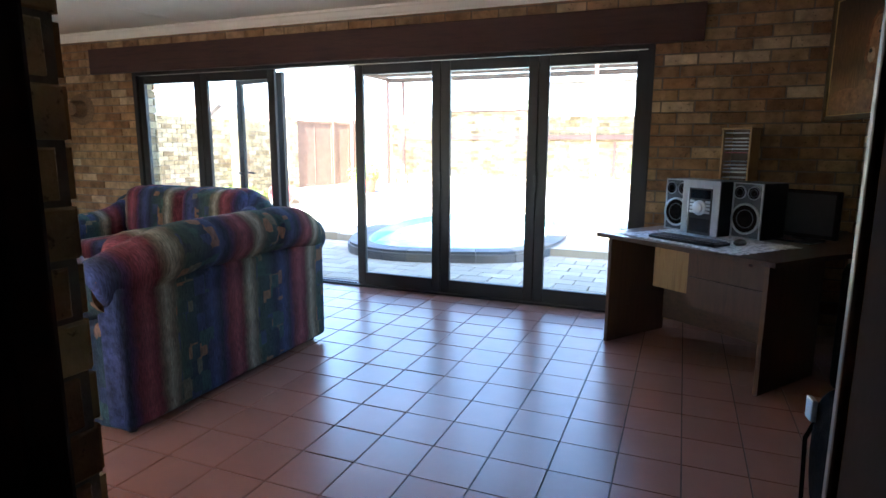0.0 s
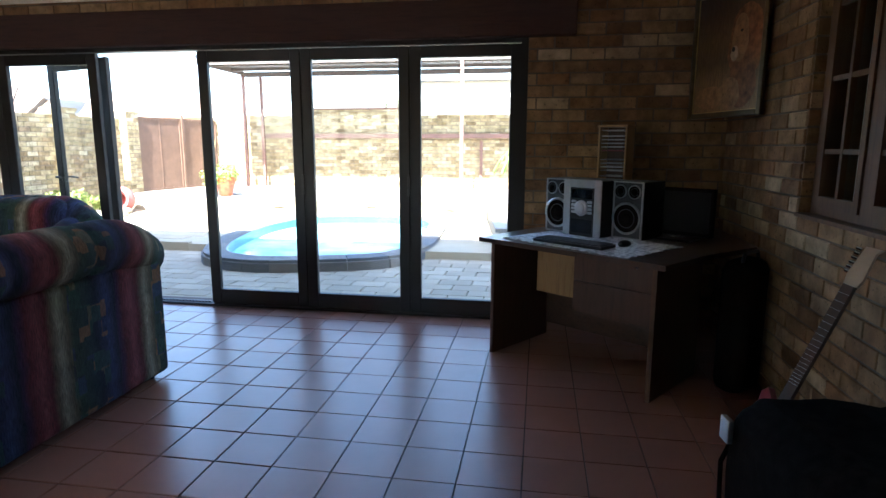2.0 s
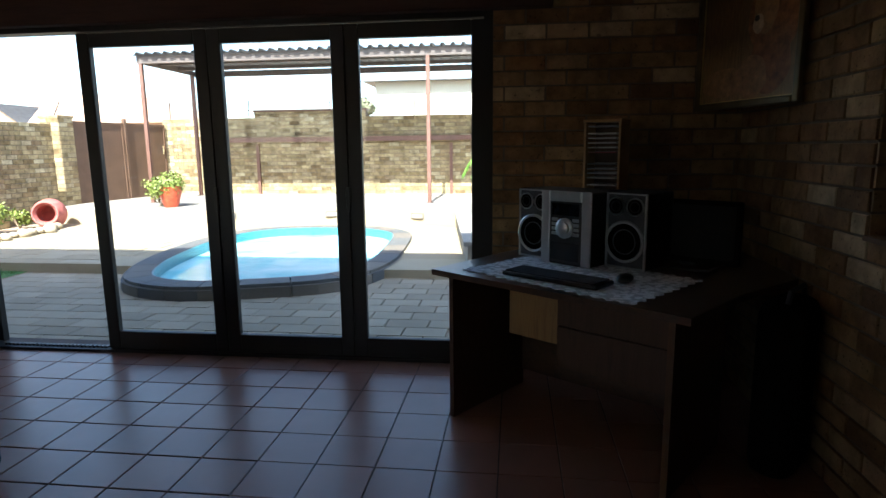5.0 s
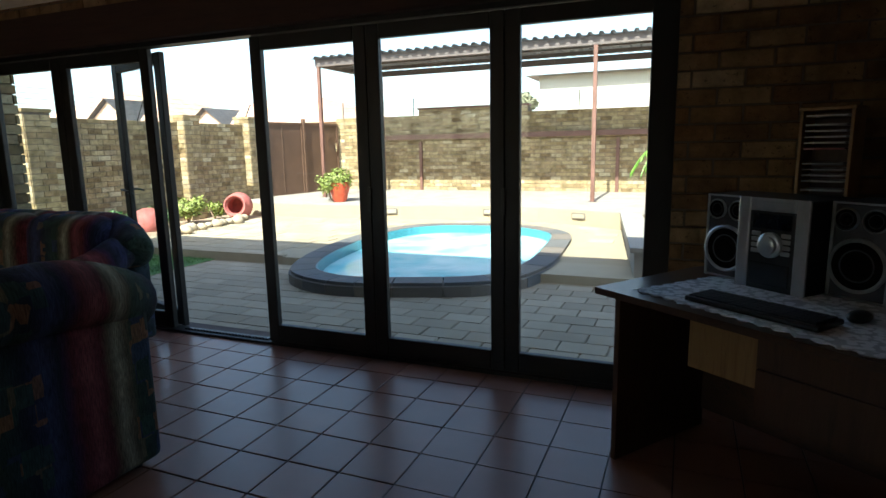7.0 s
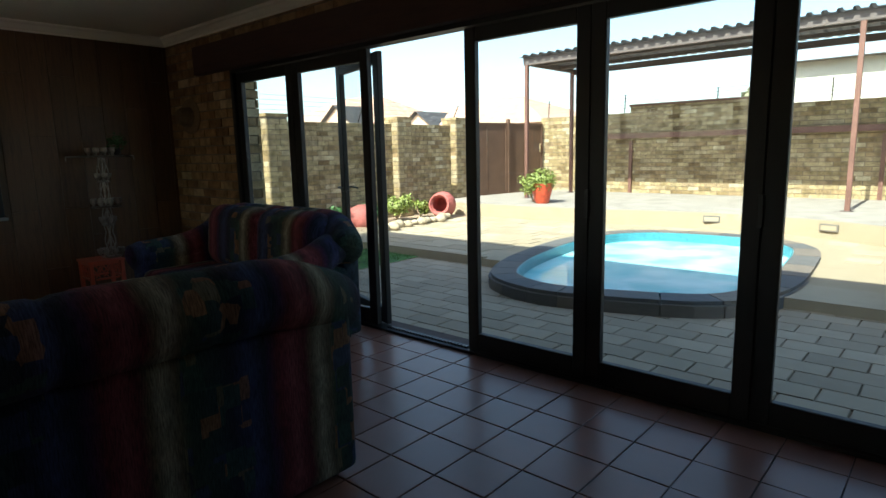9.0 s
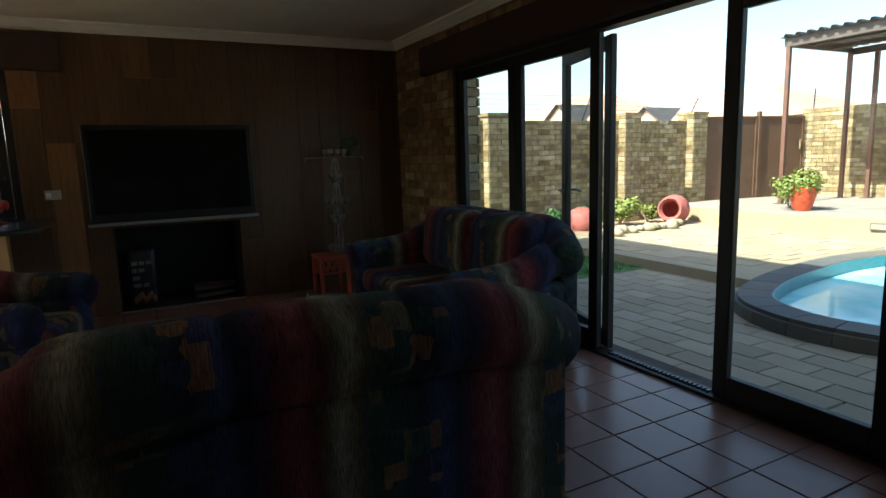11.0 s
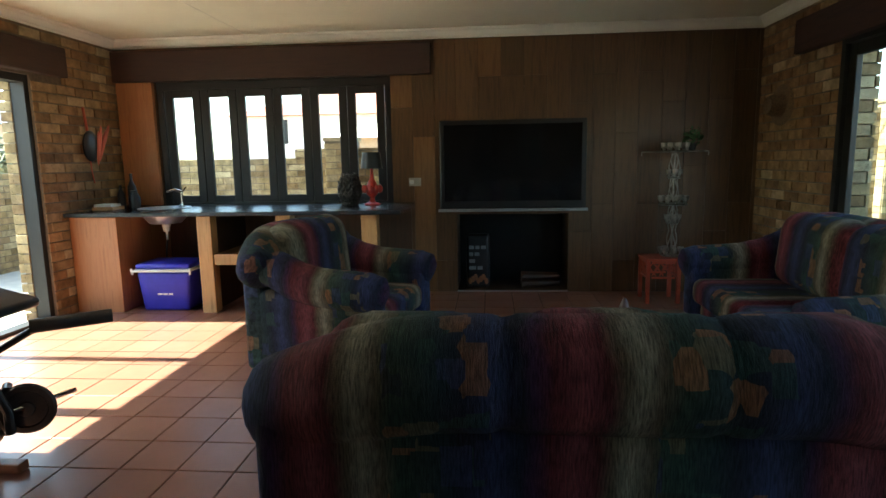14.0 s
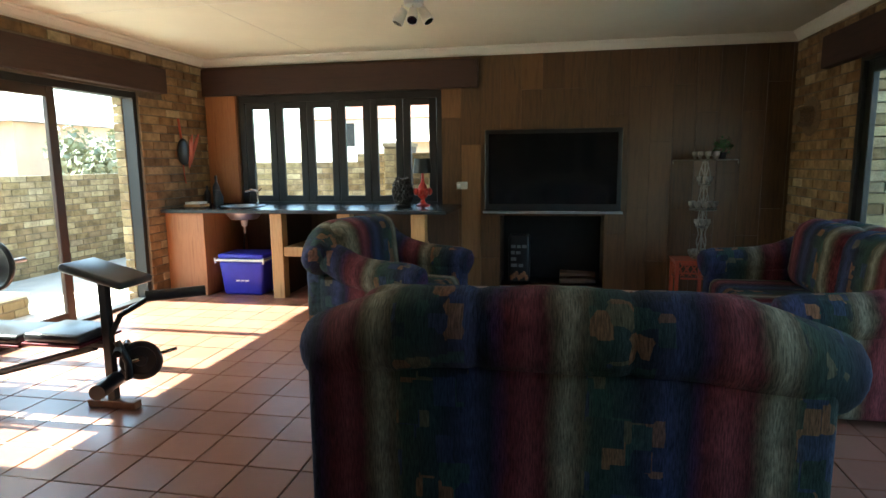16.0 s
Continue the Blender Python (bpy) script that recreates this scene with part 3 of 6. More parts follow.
# ---- counter along the west wall ----
def cabinet_run():
    c = thing("bar_counter", (0, 0, 0), "open pine bar counter along the boarded wall under the window", "counter")
    H = 0.86
    part("side_panel", rbox(-5.10, -4.24, SY + 0.02, 1.445, 0.0, H, 0.006), M_REDPINE, c)
    for (a, b) in ((2.177, 2.304), (2.885, 3.020), (3.630, 3.768)):
        part("post", rbox(-4.36, -4.24, a, b, 0.0, H, 0.006), M_PINE, c)
    part("shelf", rbox(-5.09, -4.25, 2.31, 2.88, 0.43, 0.525, 0.004), M_PINE, c)
    part("shelf", rbox(-5.09, -4.25, 3.025, 3.625, 0.45, 0.49, 0.004), M_PINE, c)
    part("back_panel", boxes((-5.115, -5.10, 1.45, 3.95, 0.0, H)), M_DESK, c)
    part("divider", rbox(-5.09, -4.37, 2.225, 2.255, 0.0, H, 0.003), M_DESK, c)
    return c


cabinet_run()
wt = thing("worktop", (0, 0, 0), "dark granite worktop with a thin edge", "worktop")
outer = [(-5.115, SY + 0.012), (-4.19, SY + 0.012), (-4.19, 3.98), (-5.115, 3.98)]
hole = [(-4.70 + 0.21 * math.cos(k * math.pi / 12), 1.64 + 0.21 * math.sin(k * math.pi / 12)) for k in range(24)]
bm = bmesh.new()
for z in (0.90, 0.865):
    oe = [bm.verts.new((*q, z)) for q in outer]
    ie = [bm.verts.new((*q, z)) for q in hole]
    es = [bm.edges.new((l[i], l[(i + 1) % len(l)])) for l in (oe, ie) for i in range(len(l))]
    bmesh.ops.triangle_fill(bm, edges=es, use_beauty=True)
    if z == 0.90:
        top_ = (oe, ie)
for a_, b_ in zip(top_, (oe, ie)):
    for i in range(len(a_)):
        j = (i + 1) % len(a_)
        bm.faces.new([a_[i], a_[j], b_[j], b_[i]])
bmesh.ops.recalc_face_normals(bm, faces=bm.faces[:])
part("slab", bm, M_GRANITE, wt)
part("edge_strip", rbox(-4.19, -4.182, SY + 0.012, 3.98, 0.867, 0.898, 0.003, 1), M_GRANITE, wt)
sk = thing("sink", (-4.70, 1.64, 0.90), "small round steel basin set in the worktop", "sink")
bm = bmesh.new()
lathe(bm, [(0.05, -0.15), (0.14, -0.14), (0.19, -0.08), (0.20, 0.0), (0.235, 0.004), (0.235, 0.008), (0.19, 0.008), (0.175, -0.07), (0.12, -0.125), (0.03, -0.13)], seg=28)
part("bowl", bm, M_SILVER, sk, smooth=True)
bm = bmesh.new()
cyl(bm, (0, 0, -0.15), (0, 0, -0.22), 0.04, 0.03)
lathe(bm, [(0.035, -0.19), (0.02, -0.215), (0.012, -0.23), (0.010, -0.30)], seg=14)
part("waste_pipe", bm, M_WHITE, sk)
bm = bmesh.new()
tube(bm, [(0, 0, -0.30), (0.0, -0.02, -0.42), (-0.05, -0.05, -0.55)], 0.008)
part("drain_tube", bm, M_BLACK, sk)
tp = thing("tap", (-4.88, 1.72, 0.90), "chrome pillar tap beside the basin", "tap")
bm = bmesh.new()
cyl(bm, (0, 0, 0), (0, 0, 0.03), 0.028)
tube(bm, [(0, 0, 0.02), (0, 0, 0.15), (0.03, -0.05, 0.17), (0.05, -0.12, 0.15)], 0.013)
part("spout", bm, M_CHROME, tp, smooth=True)
bm = bmesh.new()
tube(bm, [(0, 0, 0.14), (-0.02, 0.04, 0.19)], 0.009)
part("handle", bm, M_CHROME, tp)

# cooler box
cb = thing("cooler_box", (-4.46, 1.80, 0.0), "blue plastic cooler box with a white rim under the counter", "cooler box")
M_BLUE = plain("blue_plastic", (0.03, 0.03, 0.42), 0.4, var=0.1, bmp=0.02)
bm = rbox(-0.20, 0.17, -0.25, 0.25, 0.0, 0.36, 0.03, 3)
for v in bm.verts:
    f = 0.86 + 0.14 * v.co.z / 0.36
    v.co.x *= f
    v.co.y *= f
part("body", bm, M_BLUE, cb, smooth=True)
part("rim", rbox(-0.215, 0.185, -0.262, 0.262, 0.36, 0.385, 0.01), M_WHITE, cb)
part("lid", rbox(-0.205, 0.175, -0.255, 0.255, 0.385, 0.435, 0.02, 3), M_BLUE, cb, smooth=True)
bm = bmesh.new()
tube(bm, [(0.19, -0.266, 0.34), (0.195, -0.272, 0.39), (0.195, -0.272, 0.372), (0.195, 0.272, 0.372), (0.195, 0.272, 0.39), (0.19, 0.266, 0.34)], 0.010)
part("handle", bm, M_WHITE, cb)
bm = bmesh.new()
for k in range(3):
    addbox(bm, 0.162, 0.166, -0.06 + k * 0.05, -0.02 + k * 0.05, 0.15, 0.165)
part("badge", bm, M_WHITE, cb)

# television
tv = thing("television", (WX + 0.03, 4.94, 0.835), "large black flat television on the boarded wall above the niche", "television")
part("body", rbox(-0.028, 0.035, -0.70, 0.70, 0.0, 0.845, 0.012, 2), M_BLACK, tv)
part("screen", boxes((0.036, 0.039, -0.655, 0.655, 0.072, 0.80)), plain("screen_glass", (0.008, 0.008, 0.009), 0.08, var=0.1, bmp=0.0), tv)
part("stand_bar", rbox(0.0, 0.045, -0.72, 0.72, -0.03, -0.004, 0.004), M_SILVER, tv)
struct("niche_trim", boxes((WX + 0.014, WX + 0.03, FY0, FY1, 0.001, 0.014)), M_SILVER, "thin metal edge round the niche")
sack = thing("charcoal_bag", (WX - 0.16, 4.60, FZ0), "printed black paper bag standing in the fireplace niche", "bag")
bm = rbox(-0.06, 0.06, -0.12, 0.12, 0.0, 0.55, 0.04, 3)
for v in bm.verts:
    v.co.x *= 1.0 - 0.5 * max(0, v.co.z - 0.4) / 0.15
part("bag", bm, M_BLACK, sack, smooth=True)
M_PRINT = plain("faded_print", (0.20, 0.21, 0.22), 0.6)
for (z, ws) in ((0.40, (0.05, 0.04, 0.05)), (0.33, (0.04, 0.05)), (0.26, (0.06,)), (0.19, (0.07, 0.05))):
    y = -0.09
    for w in ws:
        part("print_bar", boxes((0.061, 0.064, y, y + w, z, z + 0.035)), M_PRINT, sack)
        y += w + 0.015
bm = bmesh.new()
for k in range(7):
    ball(bm, (0.055, -0.08 + 0.027 * k, 0.07 + 0.02 * (k % 3)), 0.022, (0.5, 1, 1.6), 8, 6)
part("flame_print", bm, plain("flame_print", (0.25, 0.11, 0.05), 0.7), sack)
logs = thing("firewood", (WX - 0.22, 5.22, FZ0), "dark split logs lying in the niche", "firewood")
for k in range(5):
    bm = bmesh.new()
    cyl(bm, (-0.1 + 0.05 * k, -0.18, 0.035 + 0.07 * (k % 2)), (-0.07 + 0.03 * k, 0.2, 0.04 + 0.06 * (k % 2)), 0.035, 0.03, 7)
    part("log", bm, M_DESK, logs)

# white socket plate greyed in its colour to stand in for dim light
M_SIDE2 = plain("dim_white_plate", (0.45, 0.43, 0.38), 0.5, var=0.1, bmp=0.0)
so = thing("wall_socket", (WX + 0.0, 3.99, 1.10), "white double socket with a plug on the boarded wall", "socket")
part("plate", rbox(0.012, 0.024, -0.06, 0.06, -0.04, 0.04, 0.004), M_SIDE2, so)
part("plug", rbox(0.024, 0.06, -0.05, -0.01, -0.02, 0.02, 0.008), M_WHITE, so)


# ---- upholstered suite ----
def sweep(bm, pts, radii, seg=14, sx=1.0):
    rings = []
    n = len(pts)
    for i, (p, r) in enumerate(zip(pts, radii)):
        p = Vector(p)
        d = (Vector(pts[min(i + 1, n - 1)]) - Vector(pts[max(i - 1, 0)])).normalized()
        side = d.cross(Z).normalized()
        up = side.cross(d).normalized()
        rings.append([bm.verts.new(p + side * (r * sx * math.cos(2 * math.pi * k / seg)) + up * (r * math.sin(2 * math.pi * k / seg))) for k in range(seg)])
    for a, b in zip(rings, rings[1:]):
        for k in range(seg):
            bm.faces.new([a[k], a[(k + 1) % seg], b[(k + 1) % seg], b[k]])
    bm.faces.new(list(reversed(rings[0])))
    bm.faces.new(rings[-1])


def suite(kind, L, seats, loc, rz, label, category):
    """x runs forward from the back, y to the left from the right-hand side."""
    s = thing(kind, loc, label, category, rz, "lounge suite")
    D = 0.92
    part("base", rbox(0.02, D - 0.10, 0.02, L - 0.02, 0.04, 0.30, 0.02, 2), M_FAB, s, smooth=True)
    bm = rbox(0.0, 0.16, 0.0, L, 0.03, 0.72, 0.035, 3)
    part("back_panel", bm, M_FAB, s, smooth=True)
    # top roll, dropping and curling forward at both ends into the arms
    pts, rad = [], []
    N = 96
    wn = (L - 0.24) / seats
    for i in range(N + 1):
        u = i / N
        y = -0.05 + (L + (0.05 if seats > 2 else 0.10)) * u
        e = min(1.0, min(u, 1 - u) * (L + 0.10) / (0.50 if seats > 2 else 0.36))
        pts.append((0.05 + 0.12 * (1 - e) ** 2, y, (0.685 if seats > 2 else 0.645) + 0.145 * math.sin(e * math.pi / 2)))
        c = min(1.0, min(u, 1 - u) * (L + 0.10) / 0.05)
        dent = sum(math.exp(-((y - 0.12 - wn * q) / 0.018) ** 2) for q in range(1, seats))
        puff = 1.0 + 0.02 * math.sin(math.pi * ((y - 0.12) / wn % 1.0)) + 0.02 * noise.noise(Vector((y * 6, L, 0)))
        rad.append(0.126 * (0.6 + 0.45 * math.sqrt(max(0.0, 1 - (1 - c) ** 2))) * puff * (1 - 0.07 * dent))
    bm = bmesh.new()
    sweep(bm, pts, rad, 18)
    part("top_roll", bm, M_FAB, s, smooth=True)
    w = (L - 0.24) / seats
    TOPZ = 0.93 if seats > 2 else (0.91 if seats == 2 else 0.93)
    for k in range(seats):
        y0 = 0.12 + k * w
        bm = rbox(0.10, 0.36, y0 + 0.004, y0 + w - 0.004, 0.42, TOPZ if k in (0, seats - 1) and seats > 2 else TOPZ + 0.01, 0.12, 5)
        for v in bm.verts:
            v.co.x -= 0.10 * max(0, v.co.z - 0.5)
        part("back_cushion", bm, M_FAB, s, smooth=True)
        part("seat_cushion", rbox(0.28, D - 0.04, y0 + 0.004, y0 + w - 0.004, 0.27, 0.45, 0.06, 4), M_FAB, s, smooth=True)
    for (ya, yb, out) in ((0.0, 0.18, -1), (L - 0.18, L, 1)):
        a = new("arm")
        a.parent = s
        part("arm_panel", rbox(0.10, D - 0.03, ya, yb, 0.03, 0.54, 0.03, 3), M_FABX, a, smooth=True)
        yc = (ya + yb) / 2 + 0.03 * out
        bm = bmesh.new()
        P = [(0.10, yc, 0.68), (0.22, yc, 0.665), (0.36, yc, 0.60), (0.52, yc, 0.565), (0.70, yc, 0.555), (0.84, yc, 0.55), (0.91, yc, 0.545), (0.935, yc, 0.54)]
        sweep(bm, P, [0.10, 0.115, 0.12, 0.12, 0.12, 0.118, 0.10, 0.055], 18, 1.05)
        part("arm_roll", bm, M_FABX, a, smooth=True)
    for (x, y) in ((0.08, 0.08), (D - 0.14, 0.08), (0.08, L - 0.08), (D - 0.14, L - 0.08)):
        bm = bmesh.new()
        cyl(bm, (x, y, 0.0), (x, y, 0.045), 0.022, 0.03)
        part("foot", bm, M_BLACK, s)
    return s


suite("sofa", 1.61, 3, (-0.56, 5.79, 0), 180, "three-seat sofa in blue, maroon and cream striped fabric", "sofa")
suite("loveseat", 1.75, 2, (-3.71, 7.03, 0), -90, "two-seat sofa in striped fabric standing by the glass door", "sofa")
suite("armchair", 1.0, 1, (-2.76, 3.20, 0), 77, "striped fabric armchair standing on the tiles near the counter", "armchair")

# ---- corner desk and what stands on it ----
desk = thing("corner_desk", (0, 0, 0), "brown wood-veneer corner desk with a dark top", "desk")
bm = bmesh.new()
prism(bm, [(1.185, 6.41), (2.15, 5.67), (2.42, 6.00), (2.77, 6.32), (2.77, 7.16), (1.86, 7.16), (1.56, 6.94)], 0.745, 0.772)
part("desktop", bm, M_DESKTOP, desk)
DC = pose(1.19, 6.514, 0, 0, 0, -35.8)
OC = pose(1.333, 6.389, 0, 0, 0, -41)  # what lies on the desktop is turned a little


def dpart(name, bm, m, label=""):
    bm.transform(DC)
    return part(name, bm, m, desk, label)


dpart("side_panel", boxes((0.07, 0.095, 0.02, 0.62, 0, 0.744)), M_DESK)
dpart("side_panel", boxes((1.145, 1.17, 0.023, 0.60, 0, 0.744)), M_DESK)
dpart("edge_strip", boxes((1.145, 1.17, 0.018, 0.0225, 0, 0.744)), M_FRAMEWOOD, "pale edge of the side panel")
dpart("modesty_panel", boxes((0.10, 1.14, 0.60, 0.615, 0.09, 0.74)), M_DESKTOP)
du = new("drawer_unit")
du.parent = desk
dpart("hanging_board", boxes((0.17, 0.51, 0.38, 0.398, 0.37, 0.744)), M_PINE, "pale yellow board")
for nm, b, m in (("carcass", (0.60, 1.12, 0.16, 0.56, 0.36, 0.742), M_DESK), ("drawer_front", (0.605, 1.115, 0.142, 0.158, 0.555, 0.735), M_DESK), ("drawer_front", (0.605, 1.115, 0.142, 0.158, 0.365, 0.548), M_DESK)):
    b_ = boxes(b)
    b_.transform(DC)
    part(nm, b_, m, du)
bm = bmesh.new()
cyl(bm, (1.0, 0.142, 0.69), (1.0, 0.134, 0.69), 0.012)
bm.transform(DC)
part("lock", bm, M_CHROME, du)


def on_desk(kind, x, y, z, label, cat, rz=0, group=""):
    p = OC @ Vector((x, y, z))
    return thing(kind, tuple(p), label, cat, -41 + rz, group)


TZ = 0.772
cl = on_desk("lace_cloth", 0.0, 0.0, TZ, "white lace cloth spread over the desktop", "cloth")
M_LACE = nodes_of("white_lace")
nt = M_LACE[1]
v = coords(nt, False)
vv = nt.nodes.new("ShaderNodeTexVoronoi")
vv.inputs["Scale"].default_value = 38
nt.links.new(v, vv.inputs["Vector"])
nt.links.new(ramp(nt, vv.outputs["Distance"], [(0.5, (0.84, 0.86, 0.90)), (0.66, (0.50, 0.52, 0.56))]), M_LACE[2].inputs["Base Color"])
M_LACE[2].inputs["Roughness"].default_value = 0.95
bump(nt, M_LACE[2], vv.outputs["Distance"], 0.8, 0.004)
M_LACE = M_LACE[0]
bm = bmesh.new()
nx, ny = 60, 36
W, H = 0.87, 0.555
g = [[None] * (ny + 1) for _ in range(nx + 1)]
for i in range(nx + 1):
    for j in range(ny + 1):
        sc = 0.012 * math.sin(i * 1.5) if j in (0, ny) else 0
        g[i][j] = bm.verts.new((W * i / nx + (0.01 * math.sin(j * 1.5) if i in (0, nx) else 0), H * j / ny + sc, 0.004 + 0.0018 * noise.noise(Vector((i * 0.3, j * 0.3, 0))) + (0.006 * abs(noise.noise(Vector((i * 0.6, j * 0.6, 4)))) if min(i, j, nx - i, ny - j) < 5 else 0)))
for i in range(nx):
    for j in range(ny):
        bm.faces.new([g[i][j], g[i + 1][j], g[i + 1][j + 1], g[i][j + 1]])
ext = bmesh.ops.extrude_face_region(bm, geom=bm.faces[:])
for e in ext["geom"]:
    if isinstance(e, bmesh.types.BMVert):
        e.co.z -= 0.003
part("cloth", bm, M_LACE, cl, smooth=True)

kb = on_desk("keyboard", 0.215, 0.035, TZ + 0.007, "black computer keyboard lying on the lace cloth", "keyboard", 4)
part("case", rbox(0, 0.46, 0, 0.15, 0, 0.018, 0.005), M_BLACK, kb)
bm = bmesh.new()
for r in range(5):
    for k in range(20):
        x = 0.012 + k * 0.0218
        addbox(bm, x, x + 0.018, 0.012 + r * 0.026, 0.034 + r * 0.026, 0.018, 0.024)
tagged(part("keys", bm, plain("key_plastic", (0.03, 0.03, 0.035), 0.5, bmp=0), kb), kind="stuff")
ms = on_desk("mouse", 0.66, 0.30, TZ + 0.007, "small black computer mouse", "mouse")
bm = bmesh.new()
ball(bm, (0, 0, 0.012), 0.05, (0.62, 1, 0.42))
part("shell", bm, M_BLACK, ms, smooth=True)


M_GUN = plain("gunmetal_plastic", (0.075, 0.08, 0.09), 0.4, 0.4, var=0.2, bmp=0.0)


def speaker(x, y):
    s = on_desk("loudspeaker", x, y, TZ + 0.007, "silver-fronted black hi-fi loudspeaker on the desk", "loudspeaker", group="hi-fi loudspeakers")
    part("cabinet", rbox(0, 0.205, 0.012, 0.24, 0, 0.345, 0.006), M_BLACK, s)
    part("baffle", rbox(0.012, 0.193, 0.002, 0.012, 0.008, 0.337, 0.004, 2), M_GUN, s)
    for b in ((0, 0.0115, 0, 0.012, 0, 0.345), (0.1935, 0.205, 0, 0.012, 0, 0.345), (0.0125, 0.1925, 0.0, 0.012, 0.3375, 0.345), (0.0125, 0.1925, 0.0, 0.012, 0, 0.0075)):
        part("edge_trim", rbox(*b, r=0.002, seg=1), M_SILVER, s)
    for (nm, cx, cz, r) in (("woofer", 0.1025, 0.125, 0.097), ("tweeter", 0.055, 0.285, 0.041), ("tweeter", 0.15, 0.285, 0.041)):
        d = new(nm)
        d.parent = s
        bm = bmesh.new()
        lathe(bm, [(r * 0.86, 0.0), (r, 0.0), (r, 0.010), (r * 0.94, 0.014), (r * 0.85, 0.006)], seg=28, caps=False)
        bm.transform(pose(cx, 0, cz, 90))
        part("ring", bm, M_SILVER, d, smooth=True)
        bm = bmesh.new()
        lathe(bm, [(r * 0.86, 0.002), (r * 0.86, 0.008), (r * 0.76, 0.009), (r * 0.3, 0.003), (r * 0.28, 0.007), (r * 0.1, 0.011)], seg=28)
        bm.transform(pose(cx, 0, cz, 90))
        part("cone", bm, M_BAG, d, smooth=True)
        bm = bmesh.new()
        lathe(bm, [(r * 0.60, 0.0035), (r * 0.60, 0.009), (r * 0.55, 0.009), (r * 0.55, 0.0035)], seg=26, caps=False)
        bm.transform(pose(cx, 0, cz, 90))
        part("inner_ring", bm, M_GUN, d, smooth=True)
    return s


speaker(-0.055, 0.46)
speaker(0.42, 0.52)
st = on_desk("stereo_system", 0.135, 0.405, TZ + 0.007, "silver and black mini hi-fi system with a round dial", "stereo")
part("case", rbox(0.004, 0.276, 0.014, 0.30, 0, 0.345, 0.006), M_BLACK, st)
for b in ((0, 0.05, 0, 0.014, 0, 0.35), (0.23, 0.28, 0, 0.014, 0, 0.35), (0.05, 0.23, 0, 0.014, 0.30, 0.35)):
    part("trim", rbox(*b, r=0.005), M_SILVER, st)
part("front_panel", rbox(0.05, 0.23, 0.004, 0.014, 0.0, 0.30, 0.002), M_BLACK, st)
part("display", boxes((0.065, 0.215, 0.0, 0.004, 0.235, 0.29)), plain("dark_display", (0.01, 0.014, 0.02), 0.1, bmp=0), st)
part("disc_tray", rbox(0.06, 0.22, -0.002, 0.004, 0.316, 0.336, 0.002), M_SILVER, st)
bm = bmesh.new()
lathe(bm, [(0.048, 0.0), (0.048, 0.012), (0.040, 0.018), (0.034, 0.018), (0.034, 0.03), (0.028, 0.034)], seg=28)
bm.transform(pose(0.14, 0.004, 0.175, 90))
part("dial", bm, M_SILVER, st, smooth=True)
for k in range(8):
    a = k % 4
    part("button", rbox(0.062 + (0.118 if k > 3 else 0), 0.098 + (0.118 if k > 3 else 0) - 0.0, -0.001, 0.004, 0.14 + a * 0.022, 0.156 + a * 0.022, 0.002), M_SILVER, st)
part("cassette_door", rbox(0.062, 0.218, -0.002, 0.004, 0.02, 0.105, 0.004), plain("smoke_plastic", (0.02, 0.02, 0.022), 0.12, bmp=0), st)

cd = on_desk("cd_tower", 0.135, 0.74, TZ + 0.001, "pine disc tower half full of discs, behind the hi-fi", "cd rack", 14)
for nm, b in (("side", (0, 0.012, 0, 0.15, 0, 0.68)), ("side", (0.178, 0.19, 0, 0.15, 0, 0.68)), ("top", (-0.004, 0.194, -0.004, 0.154, 0.68, 0.694))):
    part(nm, rbox(*b, r=0.002, seg=1), M_PINE, cd)
part("back", boxes((0.012, 0.178, 0.14, 0.15, 0, 0.68)), M_DESK, cd)
cols = [(0.42, 0.42, 0.44), (0.2, 0.2, 0.23), (0.22, 0.03, 0.04), (0.5, 0.5, 0.5), (0.08, 0.08, 0.1), (0.15, 0.1, 0.3)]
cm = [plain("disc_case", c, 0.3, var=0.1, bmp=0) for c in cols]
z = 0.36
k = 0
while z < 0.665:
    if k not in (5,):
        part("disc_case", boxes((0.02, 0.165, 0.008, 0.13, z, z + 0.007)), cm[[0, 3, 0, 1, 4, 5, 2, 3, 0][k % 9]], cd)
    z += 0.0235 if k % 5 else 0.036
    k += 1

mo = thing("monitor", (2.37, 6.52, TZ + 0.001), "black flat computer monitor on the desk in the corner", "monitor", -37)
part("screen_body", rbox(-0.225, 0.225, -0.02, 0.02, 0.03, 0.315, 0.008), M_BAG, mo)
part("screen", boxes((-0.205, 0.205, -0.0225, -0.0205, 0.055, 0.295)), plain("dull_screen", (0.010, 0.009, 0.009), 0.65, bmp=0, spec=0.2), mo)
part("neck", rbox(-0.04, 0.04, 0.0, 0.05, 0.01, 0.2, 0.01), M_BLACK, mo)
part("foot", rbox(-0.12, 0.12, -0.08, 0.1, 0.0, 0.014, 0.006), M_BLACK, mo)

sc_ = thing("black_case", (2.66, 6.13, 0.0), "tall black padded case standing by the brick wall behind the desk", "case", -40)
bm = rbox(-0.09, 0.09, -0.14, 0.14, 0.0, 0.742, 0.07, 4)
part("body", bm, M_BAG, sc_, smooth=True)
bm = bmesh.new()
tube(bm, [(0.02, -0.10, 0.73), (0.02, -0.08, 0.775), (0.02, 0.08, 0.775), (0.02, 0.10, 0.73)], 0.010)
part("handle", bm, M_BLACK, sc_)
